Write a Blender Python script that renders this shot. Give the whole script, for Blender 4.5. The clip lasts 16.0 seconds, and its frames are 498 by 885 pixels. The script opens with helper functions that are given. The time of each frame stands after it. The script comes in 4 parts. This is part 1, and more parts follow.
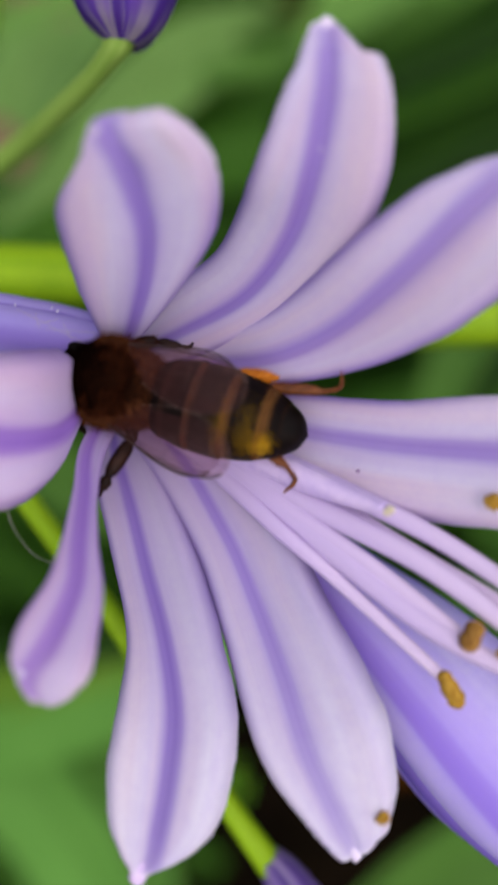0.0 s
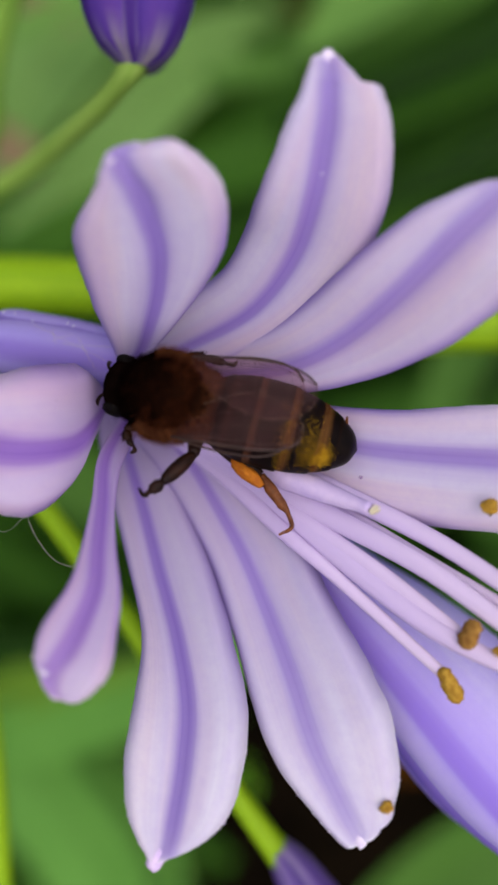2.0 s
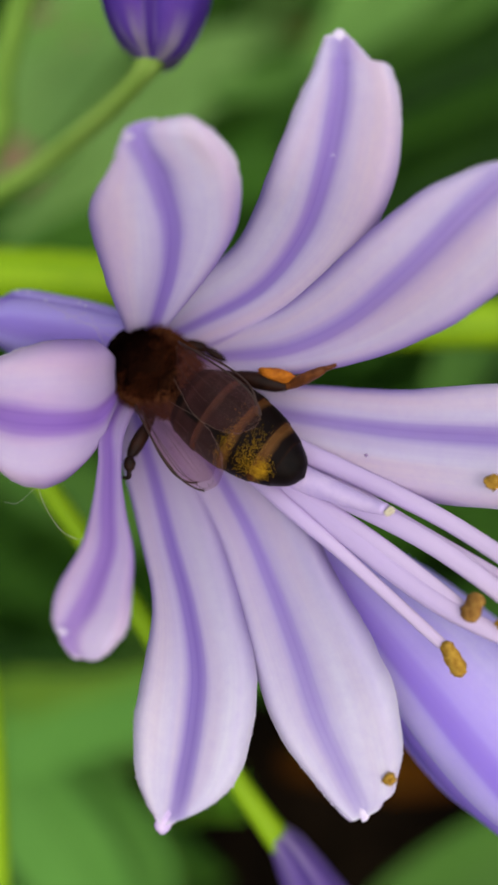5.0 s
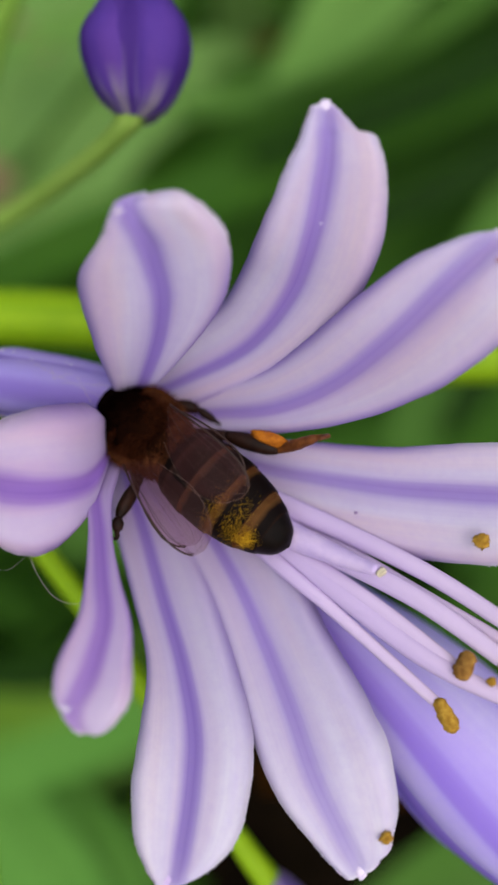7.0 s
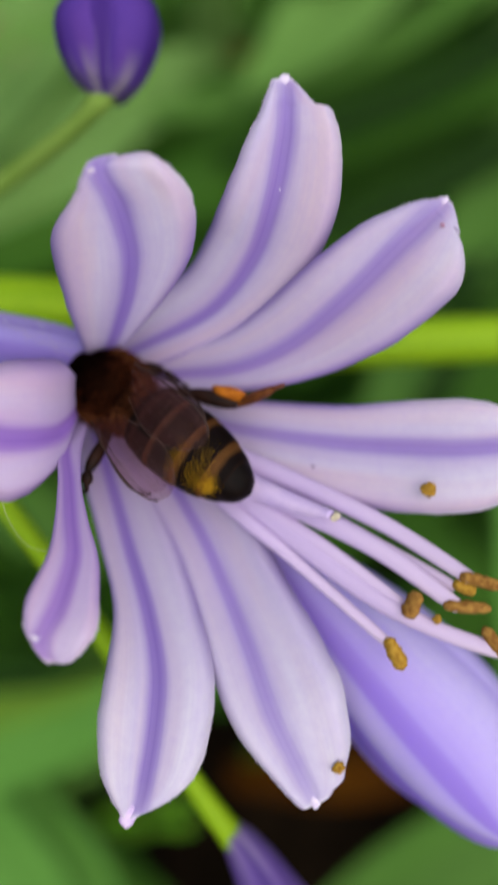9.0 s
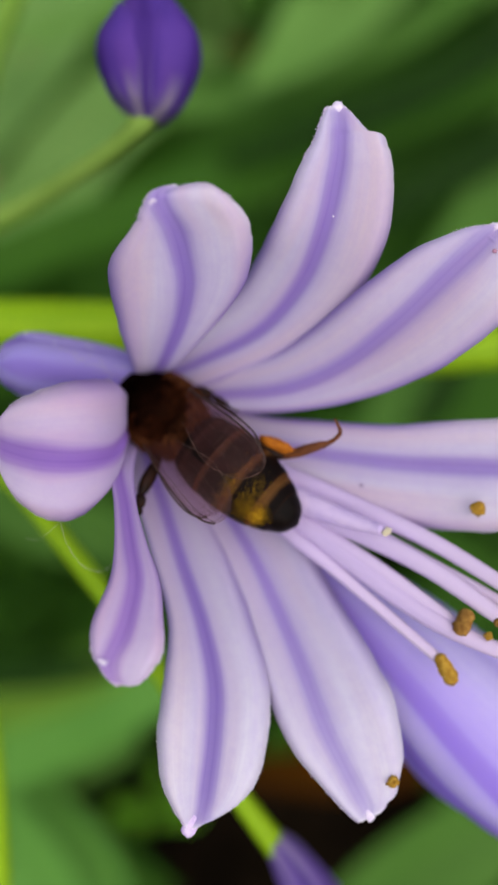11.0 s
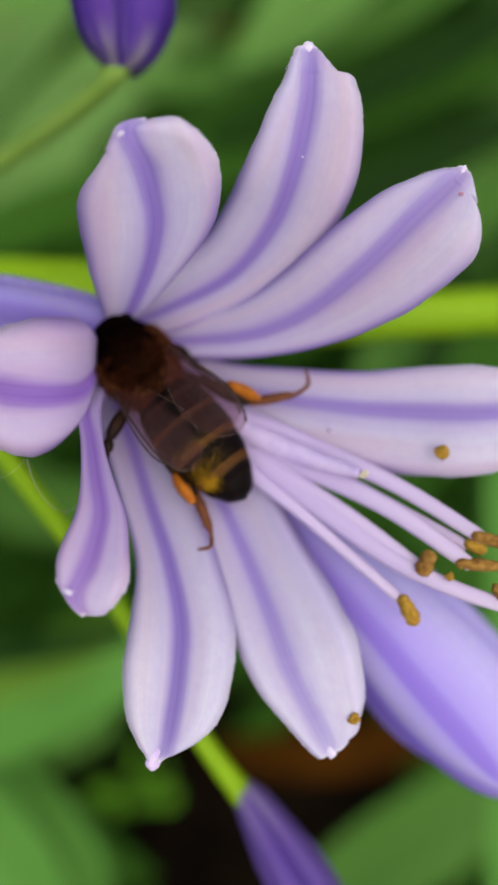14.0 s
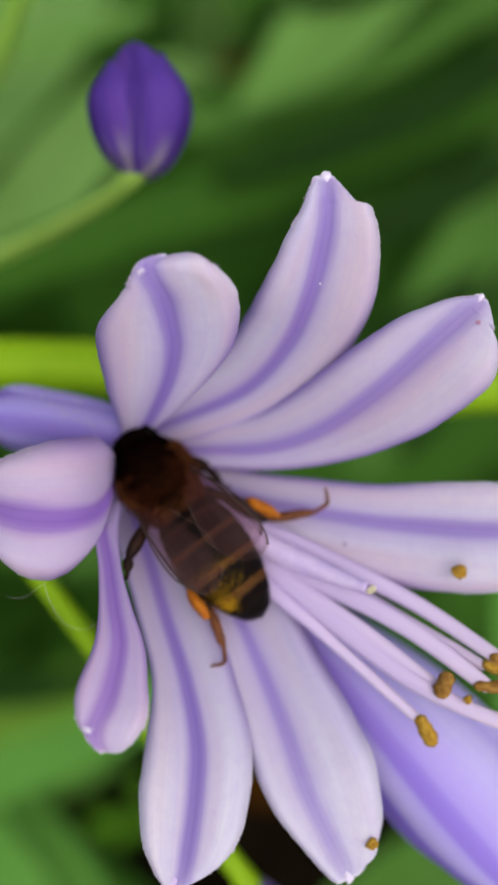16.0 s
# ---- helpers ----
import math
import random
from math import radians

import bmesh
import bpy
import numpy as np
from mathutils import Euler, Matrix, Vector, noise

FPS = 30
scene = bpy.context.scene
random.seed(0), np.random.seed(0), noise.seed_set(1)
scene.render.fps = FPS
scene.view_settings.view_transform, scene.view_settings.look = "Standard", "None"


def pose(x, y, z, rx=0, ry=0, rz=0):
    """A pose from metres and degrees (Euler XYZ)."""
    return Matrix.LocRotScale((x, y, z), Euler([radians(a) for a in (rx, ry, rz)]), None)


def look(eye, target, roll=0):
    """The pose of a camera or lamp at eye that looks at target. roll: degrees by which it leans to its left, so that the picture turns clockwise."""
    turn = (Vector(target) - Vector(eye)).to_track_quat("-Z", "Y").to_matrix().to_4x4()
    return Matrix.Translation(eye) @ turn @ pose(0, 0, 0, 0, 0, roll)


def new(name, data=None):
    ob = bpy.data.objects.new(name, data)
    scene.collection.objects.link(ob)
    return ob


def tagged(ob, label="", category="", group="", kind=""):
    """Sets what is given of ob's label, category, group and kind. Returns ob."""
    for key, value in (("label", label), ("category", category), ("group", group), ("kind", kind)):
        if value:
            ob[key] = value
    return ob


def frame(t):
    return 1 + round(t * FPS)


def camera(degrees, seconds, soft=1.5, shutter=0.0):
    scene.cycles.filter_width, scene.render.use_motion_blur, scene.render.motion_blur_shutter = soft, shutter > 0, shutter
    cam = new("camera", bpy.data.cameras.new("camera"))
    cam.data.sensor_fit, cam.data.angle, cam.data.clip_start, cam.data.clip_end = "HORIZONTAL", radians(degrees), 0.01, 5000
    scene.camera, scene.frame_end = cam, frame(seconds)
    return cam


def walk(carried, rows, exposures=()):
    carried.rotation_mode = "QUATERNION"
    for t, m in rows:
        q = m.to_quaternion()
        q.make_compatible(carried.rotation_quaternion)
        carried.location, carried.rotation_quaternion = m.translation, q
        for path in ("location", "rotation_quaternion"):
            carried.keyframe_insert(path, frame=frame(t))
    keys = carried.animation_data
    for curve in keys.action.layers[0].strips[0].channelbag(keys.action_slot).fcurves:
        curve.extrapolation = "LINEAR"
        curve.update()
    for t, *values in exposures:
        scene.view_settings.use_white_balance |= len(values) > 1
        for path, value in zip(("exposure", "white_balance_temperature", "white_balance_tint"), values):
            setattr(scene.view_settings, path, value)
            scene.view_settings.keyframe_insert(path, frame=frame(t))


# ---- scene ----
# Lengths of the flower, the bee and the path are in millimetres, in the flower's own
# frame: x right, y up along the flower, z out of the flower. MM turns them to metres.
MM = 0.001
FLOWER = pose(0, 0, 0.60, 28, 0, 0)

cam = camera(38.0, 16.0, soft=3.0, shutter=0.5)
cam.data.dof.use_dof = True
cam.data.dof.focus_distance = 0.0415
cam.data.dof.aperture_fstop = 19.0

PATH = [
    (0, 1.89, -1.67, 38.57, -1.44, 2.23, 0.63),
    (0.5, 2.66, 1.25, 38.73, -1.23, 2.25, 0.40),
    (1, 2.73, -0.27, 39.13, -1.54, 2.10, 0.08),
    (1.2, 4.19, -0.04, 39.70, -1.44, 2.81, 0.11),
    (1.5, 1.69, 0.96, 39.56, -1.72, 2.62, -0.03),
    (2, 1.84, -1.02, 40.56, -1.60, 2.66, 0.22),
    (2.5, 0.82, -0.01, 40.49, -1.82, 2.23, 0.07),
    (3, 1.16, 0.18, 40.10, -1.80, 2.36, -0.15),
    (3.2, 1.90, 0.14, 40.00, -1.83, 2.71, -0.18),
    (5.3, 0.77, -3.62, 41.50, -0.05, 1.95, 1.08),
    (5.5, 0.21, -2.78, 41.23, -0.66, 1.17, 0.68),
    (6, -1.54, -0.12, 41.93, 0.11, 1.12, 0.52),
    (6.1, -1.56, 0.86, 41.85, 0.07, 1.13, 0.57),
    (6.5, -1.27, -1.20, 41.72, -0.11, 0.27, -0.05),
    (7, -0.00, -0.00, 41.62, 0.00, 0.00, -0.00),
    (7.5, 0.29, -1.16, 41.78, -0.09, -0.23, -0.08),
    (8, -0.72, -2.78, 42.36, -0.26, -1.26, -0.07),
    (8.5, -2.84, -5.70, 43.15, 0.10, -1.76, 0.20),
    (9, 0.47, -3.46, 44.11, 0.92, -2.33, 0.36),
    (9.2, -0.37, -0.62, 43.94, 0.97, -2.19, 0.39),
    (11.3, -3.04, -2.33, 45.05, -0.09, -2.86, -0.34),
    (11.5, -2.76, -4.01, 44.68, -0.47, -3.01, -0.44),
    (12, 0.26, -9.25, 45.58, -0.67, -3.48, 0.11),
    (12.1, 0.67, -9.03, 45.28, -0.39, -3.27, 0.15),
    (12.5, 1.24, -4.58, 44.66, 0.19, -3.46, 0.40),
    (13, -1.68, -5.98, 44.87, 0.19, -3.18, 0.14),
    (13.5, -3.11, -8.38, 45.27, -0.22, -3.86, 0.24),
    (14, -2.02, -4.73, 45.08, -0.41, -3.94, 0.61),
    (14.5, -1.37, -5.92, 45.48, -0.04, -4.23, 0.43),
    (15, -0.65, -0.43, 45.39, 0.73, -4.37, 0.77),
    (15.5, -2.39, -0.11, 45.53, 0.71, -3.85, 0.97),
    (16, -2.95, 1.71, 45.04, 0.73, -3.71, 0.68),
]


def local(x, y, z, rx=0, ry=0, rz=0):
    """A pose in the flower's frame, millimetres and degrees."""
    return FLOWER @ pose(x * MM, y * MM, z * MM, rx, ry, rz)


walk(cam, [(t, local(*p)) for t, *p in PATH], exposures=[(0, 0.0, 6300, 18), (1.5, 0.0, 6360, 17), (3.2, 0.0, 6350, 14), (5.4, 0.0, 6420, 12), (6.5, 0.0, 6400, 11), (7.5, 0.0, 6400, 14), (9.0, 0.0, 6370, 13), (12.0, 0.0, 6420, 12), (14, 0.0, 6400, 10), (16, 0.0, 6420, 9)])

# ---- light ----
world = bpy.data.worlds.new("world")
scene.world = world
world.use_nodes = True
sky = world.node_tree.nodes.new("ShaderNodeTexSky")
sky.sky_type, sky.sun_disc = "NISHITA", False
sky.sun_elevation, sky.sun_rotation = radians(58), radians(152)
sky.air_density, sky.dust_density, sky.ozone_density = 1.0, 5.0, 1.0
world.node_tree.nodes["Background"].inputs[1].default_value = 0.10
world.node_tree.links.new(sky.outputs[0], world.node_tree.nodes["Background"].inputs[0])
sun = new("sun", bpy.data.lights.new("sun", "SUN"))
sun.data.energy, sun.data.angle, sun.data.color = 2.22, radians(115), (1.0, 0.97, 0.92)
sun.matrix_world = look((0.25, -0.48, 1.50), (0, 0, 0.62))


# ---- materials ----
class Mat:
    """A node material and short ways to wire it."""

    def __init__(self, name, rough=0.5, spec=0.5):
        self.m = bpy.data.materials.new(name)
        self.m.use_nodes = True
        self.t = self.m.node_tree
        self.b = self.t.nodes["Principled BSDF"]
        self.b.inputs["Roughness"].default_value = rough
        self.b.inputs["Specular IOR Level"].default_value = spec

    def node(self, kind, **inputs):
        n = self.t.nodes.new("ShaderNode" + kind)
        for k, v in inputs.items():
            self.put(v, n.inputs[int(k[1:]) if k[1:].isdigit() else k.replace("_", " ")])
        return n

    def put(self, v, socket):
        if isinstance(v, bpy.types.NodeSocket):
            self.t.links.new(v, socket)
        elif isinstance(v, tuple) and len(v) == 3 and socket.type == "RGBA":
            socket.default_value = (*v, 1)
        else:
            socket.default_value = v

    def coord(self, kind, scale=(1, 1, 1)):
        c = self.node("TexCoord").outputs[kind]
        return self.node("Mapping", Vector=c, Scale=scale).outputs[0]

    def noise(self, vec, scale, detail=3.0, rough=0.55):
        return self.node("TexNoise", Vector=vec, Scale=scale, Detail=detail, Roughness=rough).outputs[0]

    def ramp(self, fac, stops):
        n = self.node("ValToRGB", Fac=fac)
        while len(n.color_ramp.elements) < len(stops):
            n.color_ramp.elements.new(0.5)
        for e, (p, c) in zip(n.color_ramp.elements, stops):
            e.position = p
            e.color = (*c, 1) if isinstance(c, tuple) else (c, c, c, 1)
        return n.outputs[0]

    def mix(self, fac, a, b, mode="MIX"):
        n = self.t.nodes.new("ShaderNodeMix")
        n.data_type, n.blend_type = "RGBA", mode
        self.put(fac, n.inputs[0])
        self.put(a, n.inputs[6])
        self.put(b, n.inputs[7])
        return n.outputs[2]

    def math(self, op, a, b=0.0, clamp=False):
        n = self.t.nodes.new("ShaderNodeMath")
        n.operation, n.use_clamp = op, clamp
        self.put(a, n.inputs[0])
        self.put(b, n.inputs[1])
        return n.outputs[0]

    def colour(self, c):
        self.put(c, self.b.inputs["Base Color"])
        return self

    def bump(self, height, dist, strength=0.5):
        n = self.node("Bump", Height=height, Distance=dist, Strength=strength)
        self.t.links.new(n.outputs[0], self.b.inputs["Normal"])
        return self

    def thin(self, colour, share):
        """Light shines through: a share of translucent light."""
        tr = self.node("BsdfTranslucent", Color=colour)
        mx = self.node("MixShader", Fac=share)
        out = self.t.nodes["Material Output"]
        self.t.links.new(self.b.outputs[0], mx.inputs[1])
        self.t.links.new(tr.outputs[0], mx.inputs[2])
        self.t.links.new(mx.outputs[0], out.inputs[0])
        return self


def tepal_material(name, pale, pink, stripe, edge, stripe_width=0.17, metric=False, foot=None, white=None, throat=1.0):
    """Pale tepal with a darker midrib stripe; u runs across (0.5 is the midrib), v along.
    metric: the stripe keeps its width in millimetres, from the map that holds them."""
    white = white or ((0.86, 0.84, 0.93) if metric else tuple(min(1.0, c * 1.15) for c in pale))
    m = Mat(name, 0.5, 0.25)
    uv = m.node("TexCoord").outputs["UV"]
    xyz = m.node("SeparateXYZ", Vector=uv)
    u, v = xyz.outputs[0], xyz.outputs[1]
    streak = m.noise(m.coord("UV", (14, 0.9, 1)), 1.0, 3.0)
    fine = m.noise(m.coord("UV", (70, 3, 1)), 1.0, 2.0)
    own = m.t.nodes.new("ShaderNodeVectorMath")
    own.operation = "MULTIPLY_ADD"
    m.put(m.node("ObjectInfo").outputs["Random"], own.inputs[0])
    own.inputs[1].default_value = (7.0, 5.0, 3.0)
    m.put(m.coord("UV", (3.2, 1.3, 1)), own.inputs[2])
    blot = m.noise(own.outputs[0], 1.0, 2.0)
    cell = m.noise(m.coord("Object", (1, 1, 1)), 5200.0, 2.0)
    off = m.math("ABSOLUTE", m.math("SUBTRACT", u, 0.5))
    if metric:
        mm = m.t.nodes.new("ShaderNodeUVMap")
        mm.uv_map = "Metric"
        map_axes = m.node("SeparateXYZ", Vector=mm.outputs[0])
        across = map_axes.outputs[0]
        wander = m.noise(m.coord("UV", (2.2, 3.5, 1)), 1.0, 1.0)
        wob = m.math("ADD", m.math("MULTIPLY", m.math("SUBTRACT", wander, 0.5), 0.35), m.math("MULTIPLY", m.math("SUBTRACT", streak, 0.5), 0.02))
        width = m.math("MULTIPLY", m.ramp(v, [(0.0, 0.45), (0.3, 0.68), (0.6, 1.0), (0.9, 0.85)]), stripe_width)
        rel = m.math("DIVIDE", m.math("ABSOLUTE", m.math("ADD", across, wob)), width)
    else:
        wob = m.math("MULTIPLY", m.math("SUBTRACT", streak, 0.5), 0.05)
        rel = m.math("DIVIDE", m.math("ABSOLUTE", m.math("ADD", m.math("SUBTRACT", u, 0.5), wob)), stripe_width)
    band = m.ramp(rel, [(0.0, 0.95), (0.3, 0.9), (0.5, 0.7), (0.72, 0.3), (1.0, 0.0)])
    if metric:
        band = m.math("MULTIPLY", band, map_axes.outputs[1])
        lines = m.math("SINE", m.math("MULTIPLY", m.math("ADD", across, m.math("MULTIPLY", wob, 0.6)), 15.0))
        veins = m.math("MULTIPLY", m.ramp(lines, [(0.2, 0.0), (0.9, 0.2)]), band)
    fade = m.ramp(v, [(0.0, 0.8), (0.15, 0.88), (0.5, 0.9), (0.8, 0.82), (0.93, 0.62), (1.0, 0.15)])
    body = m.mix(m.ramp(blot, [(0.4, 0.0), (0.62, 1.0)]), pale, pink)
    body = m.mix(m.math("MULTIPLY", m.ramp(v, [(0.35, 0.0), (0.8, 0.75)]), m.ramp(blot, [(0.35, 1.0), (0.65, 0.35)])), body, white)
    body = m.mix(m.ramp(streak, [(0.42, 0.0), (0.8, 0.2)]), body, edge)
    mottle = m.noise(m.coord("Object"), 1400.0, 3.0, 0.7)
    body = m.mix(m.ramp(mottle, [(0.4, 0.0), (0.7, 0.13)]), body, edge)
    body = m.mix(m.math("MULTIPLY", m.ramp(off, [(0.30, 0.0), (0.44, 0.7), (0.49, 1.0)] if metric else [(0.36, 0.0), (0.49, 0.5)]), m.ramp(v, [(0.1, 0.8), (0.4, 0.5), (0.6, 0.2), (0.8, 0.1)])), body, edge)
    if metric:
        body = m.mix(m.math("MULTIPLY", m.ramp(off, [(0.46, 0.0), (0.495, 0.6)]), m.ramp(v, [(0.45, 0.0), (0.7, 1.0)])), body, white)
    # Violet margin at the base, with crease shade between tepals painted in.
    if metric:
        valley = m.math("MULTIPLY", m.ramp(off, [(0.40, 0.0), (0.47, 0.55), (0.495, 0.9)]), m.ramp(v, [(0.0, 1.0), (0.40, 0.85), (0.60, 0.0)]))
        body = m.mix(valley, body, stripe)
    # Mauve throat pigment, with shade of the funnel painted in as well.
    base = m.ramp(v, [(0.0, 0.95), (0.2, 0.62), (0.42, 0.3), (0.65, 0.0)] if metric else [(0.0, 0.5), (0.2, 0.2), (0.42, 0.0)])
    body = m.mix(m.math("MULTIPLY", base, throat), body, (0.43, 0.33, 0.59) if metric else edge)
    body = m.mix(m.math("MULTIPLY", m.ramp(m.math("MULTIPLY", rel, 0.33), [(0.2, 0.42), (0.75, 0.0)]), fade), body, edge)
    col = m.mix(m.math("MULTIPLY", band, fade), body, stripe)
    if metric:
        col = m.mix(m.math("MULTIPLY", veins, fade), col, m.mix(1.0, stripe, (0.72, 0.66, 0.85), "MULTIPLY"))
    col = m.mix(m.math("MULTIPLY", m.math("SUBTRACT", fine, 0.5), 0.25, True), col, edge)
    tip = m.ramp(v, [(0.96, 0.0), (0.99, 0.5)])
    col = m.mix(tip, col, white)
    if foot:
        low = m.math("MULTIPLY", m.ramp(v, [(0.04, 0.7), (0.2, 0.5), (0.38, 0.0)]), m.ramp(m.noise(m.coord("UV", (4.5, 0.6, 1)), 1.0, 1.0), [(0.42, 0.0), (0.56, 1.0)]))
        col = m.mix(low, col, foot)
    m.colour(col)
    m.bump(m.math("ADD", m.math("MULTIPLY", streak, 0.5), m.math("MULTIPLY", cell, 0.2)), 0.00010, 0.5)
    m.b.inputs["Sheen Weight"].default_value = 0.1 if metric else 0.0
    m.b.inputs["Specular IOR Level"].default_value = 0.25 if metric else 0.08
    return m.thin(col, 0.42).m


PALE, PINK = (0.79, 0.74, 0.89), (0.81, 0.66, 0.76)
STRIPE, EDGE = (0.28, 0.16, 0.63), (0.48, 0.36, 0.74)
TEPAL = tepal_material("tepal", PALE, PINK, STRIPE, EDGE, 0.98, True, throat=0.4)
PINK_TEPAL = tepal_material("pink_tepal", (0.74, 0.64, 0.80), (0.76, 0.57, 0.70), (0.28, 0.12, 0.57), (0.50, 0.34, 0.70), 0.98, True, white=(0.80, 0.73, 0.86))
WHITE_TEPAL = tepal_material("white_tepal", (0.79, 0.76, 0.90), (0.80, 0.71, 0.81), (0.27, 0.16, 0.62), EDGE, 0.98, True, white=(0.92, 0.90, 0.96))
VIOLET_TEPAL = tepal_material("violet_tepal", (0.76, 0.70, 1.0), (0.69, 0.59, 0.98), (0.36, 0.23, 0.80), (0.47, 0.35, 0.91), 0.12, white=(0.72, 0.64, 0.99))
DEEP_VIOLET_TEPAL = tepal_material("deep_violet_tepal", (0.50, 0.38, 0.88), (0.46, 0.34, 0.86), (0.31, 0.19, 0.74), (0.37, 0.25, 0.80), 0.2)
BLUE_TEPAL = tepal_material("blue_violet_tepal", (0.46, 0.40, 0.80), (0.50, 0.42, 0.79), (0.30, 0.21, 0.66), (0.35, 0.27, 0.72), 0.2)
DARK_TEPAL = tepal_material("dark_violet_tepal", (0.13, 0.062, 0.40), (0.18, 0.078, 0.43), (0.085, 0.036, 0.27), (0.085, 0.036, 0.29), 0.10, foot=(0.50, 0.46, 0.42))
GREY_TEPAL = tepal_material("grey_violet_tepal", (0.20, 0.115, 0.46), (0.27, 0.17, 0.52), (0.075, 0.035, 0.24), (0.13, 0.07, 0.36), 0.12, foot=(0.48, 0.40, 0.60))


def stem_material(name, a, b, dark):
    m = Mat(name, 0.5, 0.15)
    streak = m.noise(m.coord("UV", (14, 3, 1)), 1.0, 3.0)
    blot = m.noise(m.coord("Object"), 180.0, 3.0)
    col = m.mix(m.ramp(streak, [(0.35, 0.0), (0.65, 1.0)]), a, b)
    col = m.mix(m.ramp(blot, [(0.5, 0.0), (0.75, 0.5)]), col, dark)
    m.colour(col).bump(streak, 0.0001, 0.4)
    return m.thin(col, 0.15).m


STEM = stem_material("stem", (0.22, 0.41, 0.005), (0.31, 0.52, 0.010), (0.15, 0.32, 0.004))
BUD_STEM = stem_material("bud_stem", (0.26, 0.46, 0.07), (0.36, 0.55, 0.11), (0.19, 0.36, 0.04))
SOFT_STEM = stem_material("soft_stem", (0.15, 0.30, 0.03), (0.20, 0.36, 0.05), (0.09, 0.21, 0.02))


def leaf_material(name, a, b, vein, gloss=0.10):
    m = Mat(name, 0.6, gloss)
    streak = m.noise(m.coord("UV", (26, 1.5, 1)), 1.0, 3.0)
    blot = m.noise(m.coord("Object"), 28.0, 4.0)
    rnd = m.node("NewGeometry").outputs["Random Per Island"]
    col = m.mix(m.ramp(blot, [(0.3, 0.0), (0.7, 1.0)]), a, b)
    broad = m.noise(m.coord("UV", (5, 0.8, 1)), 1.0, 2.0)
    col = m.mix(m.ramp(broad, [(0.35, 0.6), (0.5, 0.0)]), col, m.mix(1.0, a, (0.35, 0.4, 0.3), "MULTIPLY"))
    col = m.mix(m.ramp(streak, [(0.45, 0.0), (0.75, 0.5)]), col, vein)
    col = m.mix(m.math("MULTIPLY", rnd, 0.5), col, m.mix(0.5, a, vein))
    m.colour(col).bump(streak, 0.0004, 0.35)
    return m.thin(col, 0.25).m


# Greens graded darker and paler, some of the shade and light painted in.
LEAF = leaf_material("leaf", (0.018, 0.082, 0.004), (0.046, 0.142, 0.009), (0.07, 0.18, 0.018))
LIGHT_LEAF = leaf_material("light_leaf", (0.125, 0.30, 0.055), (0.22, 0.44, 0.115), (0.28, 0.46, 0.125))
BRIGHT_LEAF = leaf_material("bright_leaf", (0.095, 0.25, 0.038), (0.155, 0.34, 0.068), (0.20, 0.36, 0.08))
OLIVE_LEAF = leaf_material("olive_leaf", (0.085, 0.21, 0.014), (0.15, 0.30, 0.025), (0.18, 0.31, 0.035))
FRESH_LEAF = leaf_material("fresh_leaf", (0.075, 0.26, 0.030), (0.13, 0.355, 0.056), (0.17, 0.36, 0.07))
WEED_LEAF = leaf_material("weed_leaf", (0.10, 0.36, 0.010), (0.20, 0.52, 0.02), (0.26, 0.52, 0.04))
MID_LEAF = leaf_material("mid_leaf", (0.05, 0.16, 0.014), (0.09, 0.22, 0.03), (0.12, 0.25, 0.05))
# Near-black green: the shade of gaps between leaves is painted into it.
SHADE_LEAF = leaf_material("shade_leaf", (0.004, 0.022, 0.001), (0.011, 0.048, 0.002), (0.02, 0.062, 0.004))
PALE_DRY_LEAF = leaf_material("pale_dry_leaf", (0.24, 0.18, 0.09), (0.32, 0.25, 0.13), (0.18, 0.13, 0.07))
DRY_LEAF = leaf_material("dry_leaf", (0.055, 0.018, 0.001), (0.14, 0.050, 0.002), (0.035, 0.013, 0.002), 0.02)


def soil_material():
    m = Mat("soil", 1.0, 0.02)
    c = m.coord("Object")
    n = m.noise(c, 40.0, 6.0)
    # Near-black tones: deep shade under the leaves is put into the soil colour.
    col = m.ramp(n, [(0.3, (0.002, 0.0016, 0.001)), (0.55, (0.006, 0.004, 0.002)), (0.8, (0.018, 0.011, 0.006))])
    m.colour(col).bump(n, 0.01, 0.8)
    return m.m


SHADED_SOIL = soil_material()


def plain(name, c, d, rough=0.6, scale=900.0, spec=0.4, bump=0.0001):
    """Two colours in fine grain."""
    m = Mat(name, rough, spec)
    n = m.noise(m.coord("Object"), scale, 3.0)
    m.colour(m.mix(m.ramp(n, [(0.35, 0.0), (0.65, 1.0)]), c, d)).bump(n, bump, 0.5)
    return m.m


def filament_material():
    """Lilac at the foot, paler and pinker to the end."""
    m = Mat("filament", 0.5, 0.3)
    v = m.node("SeparateXYZ", Vector=m.node("TexCoord").outputs["UV"]).outputs[1]
    n = m.noise(m.coord("UV", (6, 3, 1)), 1.0, 3.0)
    col = m.ramp(v, [(0.0, (0.50, 0.39, 0.70)), (0.45, (0.62, 0.50, 0.76)), (1.0, (0.76, 0.64, 0.76))])
    m.colour(m.mix(m.ramp(n, [(0.4, 0.0), (0.7, 0.35)]), col, (0.52, 0.40, 0.72))).bump(n, 0.0001, 0.4)
    return m.thin(col, 0.2).m


